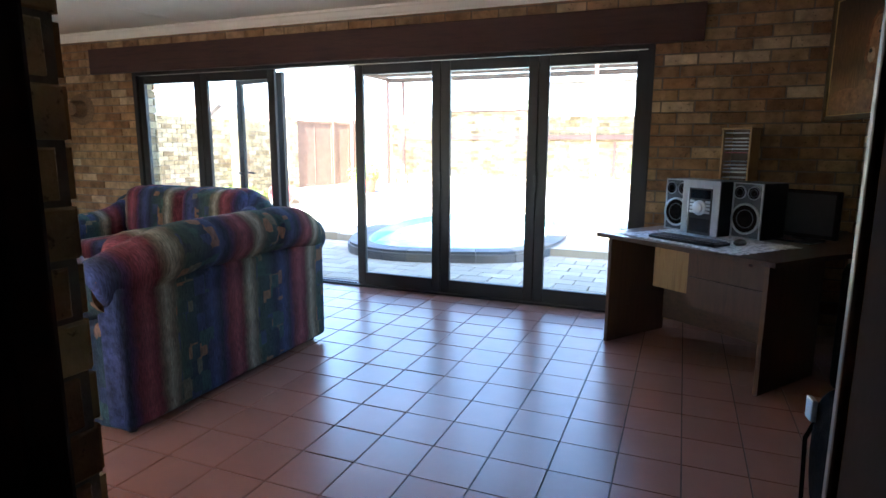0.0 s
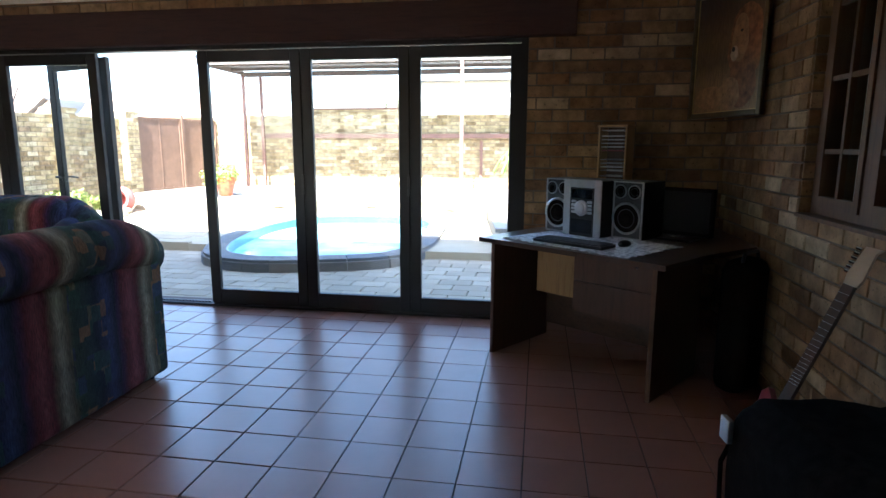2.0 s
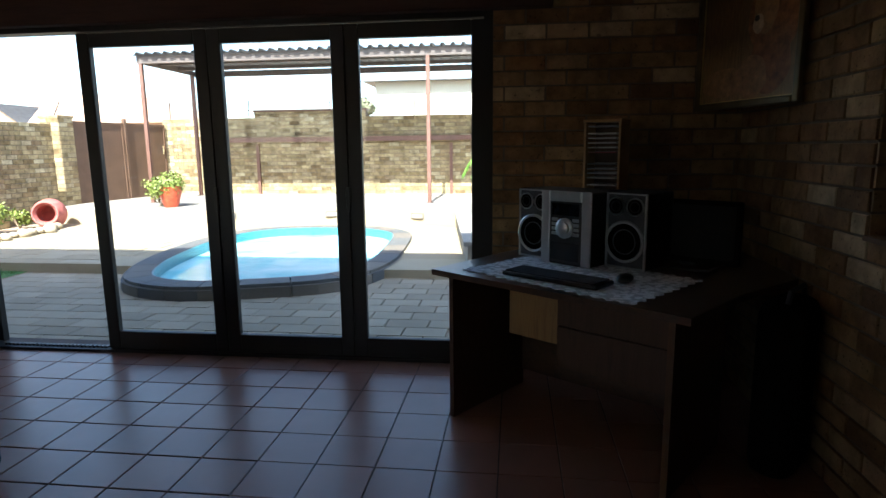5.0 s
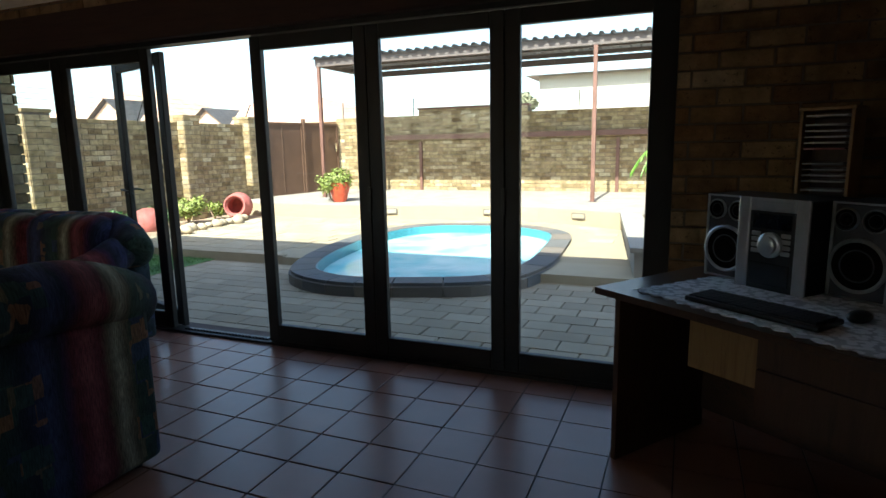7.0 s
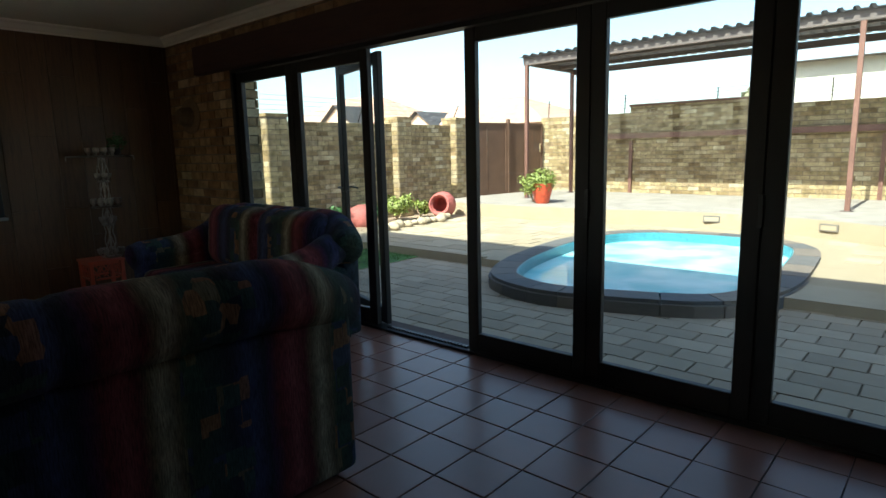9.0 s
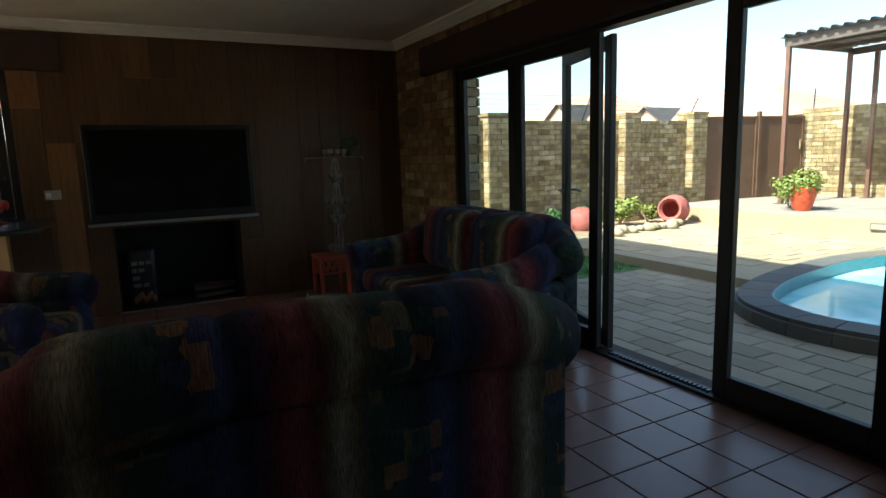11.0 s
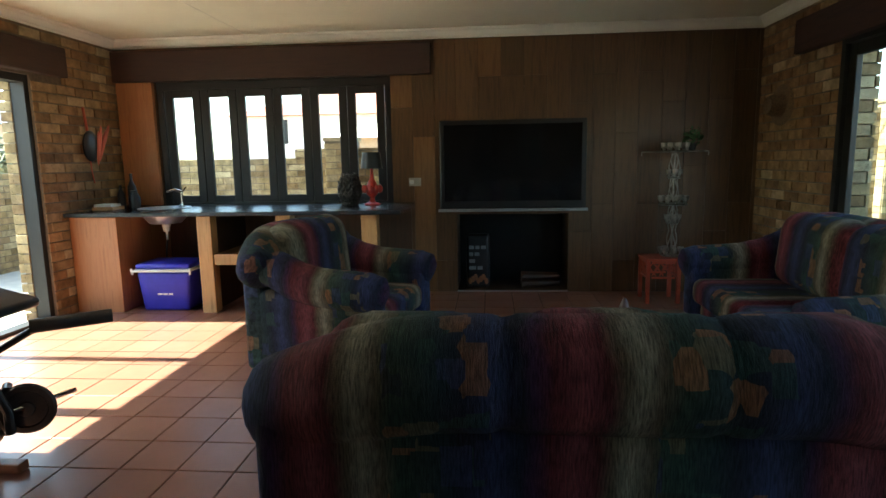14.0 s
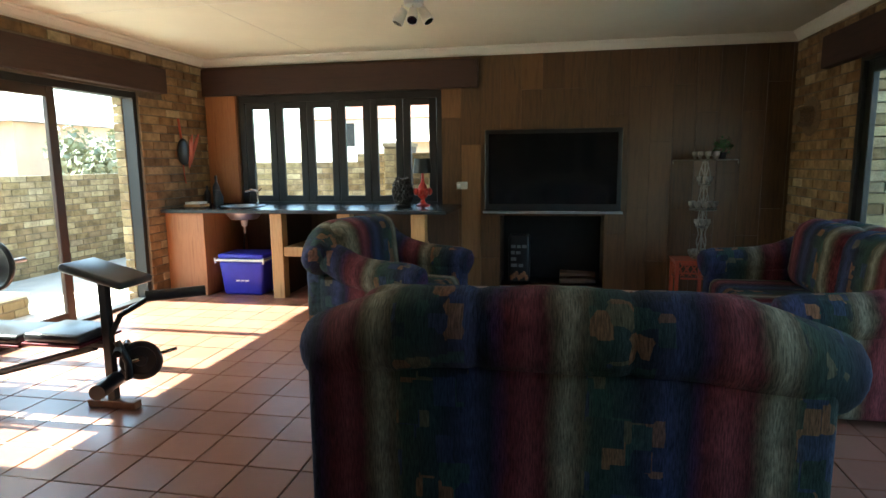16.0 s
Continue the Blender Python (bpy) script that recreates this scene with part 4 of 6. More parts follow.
# picture of a lion, as plain shapes
pic = thing("framed_picture", (EX - 0.055, 6.55, 1.62), "gold-framed wildlife picture in brown and orange on the brick wall", "picture")
pic.matrix_basis = pose(2.675, 6.815, 1.51, 0, 0, 18.5)
GOLD = plain("old_gold", (0.13, 0.10, 0.05), 0.35, 0.5, bmp=0.05)
PW, PH = 0.72, 0.80
for b in ((-0.03, 0.0, -PW / 2, -PW / 2 + 0.035, 0, PH), (-0.03, 0.0, PW / 2 - 0.035, PW / 2, 0, PH), (-0.03, 0.0, -PW / 2 + 0.035, PW / 2 - 0.035, 0, 0.035), (-0.03, 0.0, -PW / 2 + 0.035, PW / 2 - 0.035, PH - 0.035, PH)):
    part("frame", rbox(*b, r=0.008), GOLD, pic)
mp, nt, b_ = nodes_of("picture_print")
v = coords(nt, False)
sep = nt.nodes.new("ShaderNodeSeparateXYZ")
nt.links.new(v, sep.inputs[0])
mr = nt.nodes.new("ShaderNodeMapRange")
mr.inputs["From Max"].default_value = PH
nt.links.new(sep.outputs[2], mr.inputs[0])
grad = ramp(nt, mr.outputs[0], [(0.0, (0.34, 0.22, 0.10)), (0.28, (0.30, 0.19, 0.085)), (0.42, (0.14, 0.085, 0.04)), (0.6, (0.19, 0.11, 0.05)), (0.8, (0.10, 0.06, 0.035)), (1.0, (0.05, 0.035, 0.025))])
gr = ramp(nt, noisef(nt, coords(nt, False, (1, 30, 6)), 2.5, 5), [(0.35, 0.55), (0.65, 1.2)])
nt.links.new(mixc(nt, 0.8, grad, gr, "MULTIPLY"), b_.inputs["Base Color"])
b_.inputs["Roughness"].default_value = 0.35
part("print", boxes((-0.012, -0.008, -PW / 2 + 0.03, PW / 2 - 0.03, 0.03, PH - 0.03)), mp, pic)
mane = plain("mane_brown", (0.25, 0.11, 0.045), 0.4, var=0.6, scale=22, bmp=0)
fur = plain("fur_tan", (0.36, 0.21, 0.10), 0.4, var=0.4, scale=30, bmp=0)
pale = plain("fur_pale", (0.55, 0.42, 0.28), 0.4, var=0.3, scale=30, bmp=0)
part("inner_lip", boxes((-0.018, -0.0125, -PW / 2 + 0.034, -PW / 2 + 0.040, 0.034, PH - 0.034), (-0.018, -0.0125, PW / 2 - 0.040, PW / 2 - 0.034, 0.034, PH - 0.034), (-0.018, -0.0125, -PW / 2 + 0.04, PW / 2 - 0.04, 0.034, 0.040), (-0.018, -0.0125, -PW / 2 + 0.04, PW / 2 - 0.04, PH - 0.04, PH - 0.034)), plain("bright_gold", (0.6, 0.45, 0.2), 0.3, 0.8, bmp=0), pic)
for nm, (y, z, ry_, rz_), m, d in (("mane_shape", (-0.17, 0.42, 0.16, 0.23), mane, 0.0135), ("chest_shape", (-0.16, 0.20, 0.13, 0.15), mane, 0.0138), ("face_shape", (-0.12, 0.46, 0.075, 0.14), fur, 0.015), ("paw_shape", (-0.05, 0.14, 0.10, 0.10), fur, 0.0145), ("muzzle_shape", (-0.075, 0.375, 0.035, 0.045), pale, 0.016), ("nose_shape", (-0.065, 0.40, 0.016, 0.014), M_BLACK, 0.0165), ("eye_shape", (-0.13, 0.50, 0.014, 0.008), M_BLACK, 0.0162), ("grass_shape", (0.14, 0.13, 0.18, 0.07), fur, 0.0142)):
    bm = bmesh.new()
    vs = [bm.verts.new((-d, y + ry_ * math.cos(a * 0.262) * (1 + 0.06 * math.sin(a * 5)), z + rz_ * math.sin(a * 0.262))) for a in range(24)]
    bm.faces.new(vs)
    part(nm, bm, m, pic)

# guitar and black bag by the east wall
gt = thing("electric_guitar", (0, 0, 0), "red electric guitar with a maple headstock leaning on the brick wall", "guitar")
head, tail = Vector((2.775, 5.13, 0.975)), Vector((2.40, 5.09, 0.06))
gd = (head - tail).normalized()
gs = gd.cross(Vector((-0.8, -0.55, 0.2))).normalized()
gn = gs.cross(gd).normalized()
GM = Matrix((gs, gd, gn)).transposed().to_4x4()
GM.translation = tail
bm = bmesh.new()
out = [(0.0, 0.0), (0.12, 0.01), (0.17, 0.09), (0.155, 0.17), (0.12, 0.22), (0.14, 0.30), (0.15, 0.38), (0.12, 0.405), (0.075, 0.34), (0.03, 0.31), (-0.03, 0.31), (-0.07, 0.34), (-0.115, 0.38), (-0.14, 0.35), (-0.12, 0.26), (-0.11, 0.2), (-0.155, 0.14), (-0.165, 0.07), (-0.11, 0.01)]
prism(bm, [(a * 0.72, b * 0.85 + 0.02) for a, b in out], 0.0, 0.042)
bm.transform(GM)
part("body", bm, plain("deep_red", (0.26, 0.02, 0.035), 0.3, var=0.2), gt)
bm = boxes((-0.020, 0.020, 0.28, 0.82, 0.040, 0.062))
bm.transform(GM)
part("neck", bm, plain("rosewood", (0.06, 0.035, 0.025), 0.4), gt)
bm = bmesh.new()
for k in range(20):
    y = 0.82 - 0.62 * (1 - 2 ** (-k / 12))
    addbox(bm, -0.020, 0.020, y - 0.0006, y + 0.0006, 0.062, 0.0632)
bm.transform(GM)
part("frets", bm, M_SILVER, gt)
bm = bmesh.new()
prism(bm, [(-0.024, 0.82), (0.024, 0.82), (0.032, 0.85), (0.026, 0.955), (0.04, 0.975), (-0.016, 0.97), (-0.030, 0.86)], 0.040, 0.055)
bm.transform(GM)
part("headstock", bm, plain("maple", (0.52, 0.42, 0.30), 0.4, var=0.1), gt)
for k in range(6):
    bm = bmesh.new()
    cyl(bm, (-0.026, 0.866 + 0.018 * k, 0.048), (-0.046, 0.866 + 0.018 * k, 0.048), 0.006, seg=8)
    bm.transform(GM)
    part("tuning_peg", bm, M_CHROME, gt)
bm = boxes((-0.09, 0.02, 0.05, 0.24, 0.0425, 0.046))
bm.transform(GM)
part("pickguard", bm, M_BLACK, gt)

bag = thing("holdall_bag", (2.52, 4.47, 0.0), "large black fabric bag standing on the floor by the brick wall", "bag", 8)
bm = rbox(-0.28, 0.28, -0.34, 0.36, 0.0, 0.53, 0.09, 5)
bmesh.ops.subdivide_edges(bm, edges=bm.edges[:], cuts=3, use_grid_fill=True)
for v in bm.verts:
    q = noise.noise(v.co * 5.0)
    v.co += v.normal * 0.03 * q + v.normal * 0.008 * math.sin(v.co.x * 60)

part("body", bm, M_BAG, bag, smooth=True)
bm = bmesh.new()
tube(bm, [(-0.27, 0.30, 0.42), (-0.31, 0.31, 0.30), (-0.30, 0.31, 0.05)], 0.008)
part("strap", bm, M_BAG, bag)
part("buckle", rbox(-0.315, -0.295, 0.27, 0.33, 0.38, 0.46, 0.005), M_SILVER, bag)

low = thing("duffel_bag", (2.01, 3.97, 0.0), "low soft dark striped bag lying beside the large bag", "bag", 6)
M_BAG2 = plain("striped_cloth", (0.030, 0.022, 0.020), 0.9, var=0.7, scale=40, bmp=0.6, spec=0.15)
bm = rbox(-0.20, 0.20, -0.24, 0.24, 0.0, 0.31, 0.11, 6)
for v in bm.verts:
    v.co += v.normal * 0.02 * noise.noise(v.co * 6.0) + v.normal * 0.006 * math.sin(v.co.y * 70)
part("body", bm, M_BAG2, low, smooth=True)
bm = bmesh.new()
tube(bm, [(-0.10, -0.16, 0.30), (-0.10, -0.08, 0.37), (-0.10, 0.08, 0.37), (-0.10, 0.16, 0.30)], 0.012)
part("handle", bm, M_BAG, low, smooth=True)
bm = bmesh.new()
for k in range(22):
    addbox(bm, -0.004, 0.004, -0.17 + k * 0.015, -0.163 + k * 0.015, 0.305, 0.319)
part("zip", bm, M_SILVER, low)

# carved stool with a metal stand
sl = thing("plant_stool", (-4.76, 6.26, 0.0), "red-brown carved wooden stool against the boarded wall", "stool")
part("top", rbox(-0.19, 0.19, -0.19, 0.19, 0.46, 0.485, 0.005), M_REDWOOD, sl)
for (a, b) in ((-1, -1), (1, -1), (-1, 1), (1, 1)):
    part("leg", rbox(min(a * 0.18, a * 0.14), max(a * 0.18, a * 0.14), min(b * 0.18, b * 0.14), max(b * 0.18, b * 0.14), 0, 0.46, 0.004), M_REDWOOD, sl)
for k in range(4):
    bm = bmesh.new()
    addbox(bm, -0.12, 0.12, -0.008, 0.008, 0.43, 0.46)
    addbox(bm, -0.12, 0.12, -0.008, 0.008, 0.27, 0.29)
    for i in range(-3, 4):
        vs = addbox(bm, i * 0.04 - 0.005, i * 0.04 + 0.005, -0.005, 0.005, 0.29, 0.43)
        bmesh.ops.rotate(bm, verts=vs, cent=(i * 0.04, 0, 0.36), matrix=Matrix.Rotation(radians(35 if i % 2 else -35), 3, "Y"))
    bm.transform(pose(0, 0, 0, 0, 0, 90 * k) @ pose(0, 0.165, 0))
    part("lattice_panel", bm, M_REDWOOD, sl)
sl.matrix_basis = sl.matrix_basis @ Matrix.Diagonal((0.83, 0.83, 0.84, 1))
std = thing("candle_stand", (-4.76, 6.36, 0.409), "tiered dark silver metal stand with candle cups on the stool", "stand")
std.matrix_basis = std.matrix_basis @ Matrix.Diagonal((0.9, 0.9, 1.06, 1))
M_DSILV = plain("dark_silver", (0.30, 0.27, 0.24), 0.32, 0.85, var=0.4, scale=25)
bm = bmesh.new()
cyl(bm, (0, 0, 0), (0, 0, 0.88), 0.010)
part("column", bm, M_DSILV, std, smooth=True)
for q in range(4):
    bm = bmesh.new()
    pts = []
    for s_ in range(30):
        u = s_ / 29
        a = q * math.pi / 2 + u * 5.5
        r = 0.028 + 0.026 * abs(math.sin(u * math.pi * 4.0))
        pts.append((r * math.cos(a), r * math.sin(a), 0.01 + 0.86 * u))
    tube(bm, pts, 0.006, 6)
    part("twisted_rod", bm, M_DSILV, std, smooth=True)
for (z, rp, rc, n) in ((0.0, 0.09, 0.10, 7), (0.28, 0.05, 0.055, 4), (0.44, 0.13, 0.12, 8), (0.66, 0.05, 0.05, 4), (0.88, 0.20, 0.11, 9)):
    t = new("tier")
    t.parent = std
    bm = bmesh.new()
    lathe(bm, [(rp, z), (rp + 0.01, z + 0.006), (rp, z + 0.012)], seg=22)
    part("plate", bm, M_DSILV, t)
    for k in range(n):
        a = k * 2 * math.pi / n
        bm = bmesh.new()
        lathe(bm, [(0.010, z + 0.012), (0.012, z + 0.03), (0.028, z + 0.045), (0.030, z + 0.078), (0.026, z + 0.078), (0.022, z + 0.05)], (rc * math.cos(a), rc * math.sin(a), 0), 10)
        part("cup", bm, M_DSILV, t, smooth=True)
bm = bmesh.new()
cyl(bm, (0, -0.32, 0.885), (0, 0.32, 0.885), 0.006)
for s_ in (-1, 1):
    cyl(bm, (0, 0.32 * s_, 0.885), (0, 0.32 * s_, 0.85), 0.005)
part("cross_bar", bm, M_DSILV, std)
M_LEAF = plain("leaf_green", (0.045, 0.11, 0.03), 0.6, var=0.5, scale=20)


def leafy(bm, c, r, n, size, flat=0.8, seed=1):
    rr = random.Random(seed)
    for _ in range(n):
        d = Vector((rr.gauss(0, 1), rr.gauss(0, 1), rr.gauss(0, 1) * flat))
        d.normalize()
        q = rr.random() ** 0.45
        p = Vector(c) + d * r * q
        a = Vector((rr.uniform(-1, 1), rr.uniform(-1, 1), rr.uniform(-0.5, 1))).normalized() * size * rr.uniform(0.6, 1.3)
        b = a.cross(d).normalized() * size * 0.35
        if b.length < 1e-5:
            continue
        bm.faces.new([bm.verts.new(p - a * 0.5), bm.verts.new(p + b), bm.verts.new(p + a * 0.5), bm.verts.new(p - b)])


pp = thing("potted_plant", (-4.76, 6.50, 1.357), "small green potted plant on the metal stand", "plant")
bm = bmesh.new()
lathe(bm, [(0.03, 0), (0.045, 0.06), (0.04, 0.06)], seg=14)
part("pot", bm, M_BLACK, pp)
bm = bmesh.new()
leafy(bm, (0, 0, 0.12), 0.09, 160, 0.035)
tagged(part("foliage", bm, M_LEAF, pp), kind="stuff")

# things on the counter
lp = thing("table_lamp", (-4.82, 3.62, 0.901), "table lamp with red turned base and black shade", "lamp")
bm = bmesh.new()
lathe(bm, [(0.07, 0), (0.075, 0.012), (0.03, 0.03), (0.02, 0.07), (0.05, 0.10), (0.062, 0.15), (0.04, 0.21), (0.018, 0.25), (0.012, 0.34)], seg=20)
part("base", bm, M_RED, lp, smooth=True)
for k in range(8):
    a = k * math.pi / 4
    bm = bmesh.new()
    ball(bm, (0.078 * math.cos(a), 0.078 * math.sin(a), 0.15), 0.024, (1, 1, 1.6), 8, 6)
    part("ornament", bm, M_RED, lp, smooth=True)
bm = bmesh.new()
cyl(bm, (0, 0, 0.34), (0, 0, 0.49), 0.10, 0.082, 28, False)
part("shade", bm, M_BLACK, lp, smooth=True)
vs_ = thing("textured_vase", (-4.80, 3.41, 0.901), "dark textured pine-cone vase on the worktop", "vase")
M_CONE = plain("dark_cone", (0.06, 0.055, 0.05), 0.35, 0.6, var=0.6, scale=30)
bm = bmesh.new()
for i in range(9):
    z = 0.02 + i * 0.032
    r = 0.045 + 0.055 * math.sin(math.pi * (i + 1) / 10)
    for k in range(14):
        a = k * 2 * math.pi / 14 + (i % 2) * 0.22
        ball(bm, (r * math.cos(a), r * math.sin(a), z), 0.017, (1, 1, 1.2), 6, 5)
lathe(bm, [(0.05, 0), (0.09, 0.08), (0.10, 0.15), (0.07, 0.26), (0.05, 0.28)], seg=14)
for v in bm.verts:
    v.co *= 1 + 0.10 * noise.noise(v.co * 60)
part("body", bm, M_CONE, vs_)
for (nm, lab, y, x, prof, m) in (("bottle", "dark wine bottle on the worktop", 1.23, -4.86, [(0.04, 0), (0.04, 0.2), (0.014, 0.26), (0.014, 0.33)], M_BLACK), ("jar", "squat dark jar on the worktop", 1.31, -4.76, [(0.05, 0), (0.055, 0.10), (0.03, 0.15), (0.035, 0.17)], M_BLACK), ("bottle", "short black bottle on the worktop", 1.14, -4.82, [(0.035, 0), (0.035, 0.13), (0.012, 0.18), (0.012, 0.22)], M_BLACK)):
    t = thing(nm, (x, y, 0.901), lab, nm)
    bm = bmesh.new()
    lathe(bm, prof, seg=16)
    part("glass_body", bm, m, t, smooth=True)
bk = thing("books", (-4.58, 1.16, 0.901), "small pile of flat boxes on the worktop end", "box")
part("box", rbox(-0.09, 0.09, -0.1, 0.1, 0, 0.03, 0.004), M_PINE, bk)
part("box", rbox(-0.07, 0.08, -0.09, 0.08, 0.0305, 0.055, 0.004), M_WHITE, bk)

# wall ornaments
hat = thing("straw_hat", (-4.68, NY - 0.012, 1.72), "brown brimmed hat hung on the brick wall", "hat")
bm = bmesh.new()
lathe(bm, [(0.20, 0.0), (0.205, 0.008), (0.115, 0.02), (0.105, 0.09), (0.08, 0.125), (0.03, 0.115)], seg=26)
bm.transform(pose(0, 0, 0, 90) @ Matrix.Diagonal((1.0, 0.85, 1, 1)))
part("hat", bm, plain("straw_brown", (0.16, 0.105, 0.06), 0.85, var=0.3, scale=60), hat, smooth=True)
orn = thing("wall_ornament", (-4.62, SY + 0.013, 1.53), "dark hanging shield ornament with feathers on the brick wall", "ornament")
bm = bmesh.new()
ball(bm, (0.03, 0.04, -0.04), 0.12, (0.9, 0.3, 1.2))
part("shield", bm, M_BLACK, orn, smooth=True)
for (x, z, a) in ((-0.06, 0.0, -14), (-0.10, -0.03, -24), (-0.03, -0.06, -8), (-0.14, 0.03, -30)):
    bm = bmesh.new()
    ball(bm, (0, 0, 0), 0.16, (0.13, 0.08, 1.0), 8, 10)
    bm.transform(pose(x, 0.07, z, 0, a))
    part("feather", bm, M_REDWOOD, orn, smooth=True)
bm = bmesh.new()
tube(bm, [(0.03, 0.02, -0.15), (0.02, 0.02, -0.28), (0.0, 0.02, -0.38)], 0.006)
part("cord", bm, M_REDWOOD, orn)
bm = bmesh.new()
tube(bm, [(0.03, 0.02, 0.1), (0.06, 0.02, 0.31)], 0.012)
part("shaft", bm, M_REDWOOD, orn)

# ceiling spots
sp = thing("ceiling_spotlight", (-3.25, 3.93, CZ - 0.002), "white three-way spot fitting on the ceiling", "lamp")
bm = bmesh.new()
cyl(bm, (0, 0, -0.03), (0, 0, 0), 0.07, 0.075, 22)
part("ceiling_plate", bm, M_WHITE, sp, smooth=True)
for k, (dx, dy, dz) in enumerate(((0.15, -0.30, -0.6), (0.5, 0.05, -0.6), (0.1, 0.34, -0.55))):
    h = new("spot_head")
    h.parent = sp
    d = Vector((dx, dy, dz)).normalized()
    a = Vector((0.03, -0.08 + 0.08 * k, -0.03))
    bm = bmesh.new()
    cyl(bm, a, a + Vector((0, 0, -0.05)), 0.008)
    part("arm", bm, M_CHROME, h)
    bm = bmesh.new()
    c = a + Vector((0, 0, -0.06))
    cyl(bm, c - d * 0.03, c + d * 0.08, 0.030, 0.045, 20)
    part("shade", bm, M_WHITE, h, smooth=True)
    bm = bmesh.new()
    cyl(bm, c + d * 0.081, c + d * 0.083, 0.036, 0.036, 16)
    part("bulb", bm, M_CHROME, h)


# ---- weight bench ----
wb = thing("weight_bench", (0.03, 0.165, 0), "black steel weight bench with red-edged padded seats on the tiles", "weight bench")
wb.matrix_basis = wb.matrix_basis @ Matrix.Diagonal((1, 1, 0.96, 1))
M_PAD = plain("dark_vinyl", (0.02, 0.018, 0.02), 0.35, var=0.2, bmp=0.05)
M_RUST = plain("brown_foot_bar", (0.23, 0.10, 0.05), 0.5)
M_VINYL = plain("maroon_vinyl", (0.14, 0.02, 0.03), 0.3, var=0.2)
part("foot_bar", rbox(-1.63, -1.57, 2.24, 2.54, 0.0, 0.045, 0.006), M_RUST, wb)
part("upright", rbox(-1.622, -1.578, 2.365, 2.415, 0.046, 0.78, 0.006), M_BLACK, wb)
bm = rbox(-1.73, -1.47, -0.20, 0.19, -0.024, 0.024, 0.018, 3)
bm.transform(pose(0, 2.42, 0.80, -15))
part("curl_pad", bm, M_PAD, wb, smooth=True)
for (y0, y1, z) in ((1.98, 2.34, 0.42), (1.05, 1.95, 0.40)):
    e = new("seat")
    e.parent = wb
    part("pad", rbox(-1.75, -1.45, y0, y1, z, z + 0.055, 0.02, 3), M_PAD, e, smooth=True)
    part("pad_edge", rbox(-1.757, -1.443, y0 - 0.006, y1 + 0.006, z - 0.018, z - 0.001, 0.004), M_VINYL, e)
bm = bmesh.new()
tube(bm, [(-1.6, 2.38, 0.38), (-1.6, 1.6, 0.37), (-1.6, 1.0, 0.37)], 0.025)
tube(bm, [(-1.6, 2.3, 0.36), (-1.6, 1.25, 0.05)], 0.022)
part("main_tube", bm, M_BLACK, wb)
bm = bmesh.new()
tube(bm, [(-1.6, 2.40, 0.42), (-1.62, 2.46, 0.55), (-1.68, 2.58, 0.63), (-1.75, 2.75, 0.67), (-1.80, 2.86, 0.665)], 0.016)
part("curl_arm", bm, M_BLACK, wb, smooth=True)
bm = bmesh.new()
cyl(bm, (-1.63, 2.62, 0.665), (-1.82, 2.86, 0.665), 0.032, seg=16)
part("foam_grip", bm, M_PAD, wb, smooth=True)
bm = bmesh.new()
tube(bm, [(-1.6, 2.44, 0.40), (-1.6, 2.50, 0.28), (-1.6, 2.50, 0.18)], 0.02)
part("leg_lever", bm, M_BLACK, wb)
for (z, y) in ((0.19, 2.45), (0.36, 2.47)):
    L = 0.24 if z < 0.3 else 0.10
    bm = bmesh.new()
    cyl(bm, (-1.6 - L, y - 0.05, z), (-1.6 - 0.035, y, z), 0.042 if z < 0.3 else 0.02, seg=18)
    part("foam_roller", bm, M_PAD, wb, smooth=True)
    bm = bmesh.new()
    cyl(bm, (-1.6 + 0.035, y, z), (-1.6 + L, y + 0.05, z), 0.042 if z < 0.3 else 0.02, seg=18)
    part("foam_roller", bm, M_PAD, wb, smooth=True)
wp = thing("weight_plate", (-1.63, 2.70, 0.26), "round black iron weight disc on the bench lever", "weight plate")
bm = bmesh.new()
lathe(bm, [(0.02, -0.012), (0.105, -0.012), (0.115, 0.0), (0.105, 0.012), (0.085, 0.012), (0.08, 0.005), (0.035, 0.005), (0.03, 0.014), (0.02, 0.014)], seg=30)
bm.transform(pose(0, 0, 0, 0, 90, 25))
part("disc", bm, plain("cast_iron", (0.05, 0.045, 0.045), 0.5, 0.5), wp, smooth=True)
bm = bmesh.new()
cyl(bm, (-0.15, 0.12, 0.03), (0.06, -0.05, 0.0), 0.012)
part("pin", bm, M_CHROME, wp)
rack = thing("barbell", (-1.57, 1.46, 0.73), "barbell with black iron discs resting on the bench rack", "barbell")
bm = bmesh.new()
cyl(bm, (-0.57, 0, 0), (0.57, 0, 0), 0.016)
part("bar", bm, M_SILVER, rack, smooth=True)
for x in (-0.33, 0.33):
    bm = bmesh.new()
    lathe(bm, [(0.02, -0.018), (0.15, -0.018), (0.165, -0.012), (0.17, 0.0), (0.165, 0.012), (0.15, 0.018), (0.13, 0.008), (0.06, 0.008), (0.05, 0.02), (0.02, 0.02)], seg=34)
    bm.transform(pose(x, 0, 0, 0, 90))
    part("disc", bm, M_BLACK, rack, smooth=True)
for x in (-1.82, -1.38):
    part("rack_post", rbox(x - 0.02, x + 0.02, 1.235, 1.275, 0.0, 0.742, 0.004), M_BLACK, wb)
part("rack_bar", rbox(-1.80, -1.40, 1.24, 1.27, 0.33, 0.37, 0.004), M_BLACK, wb)

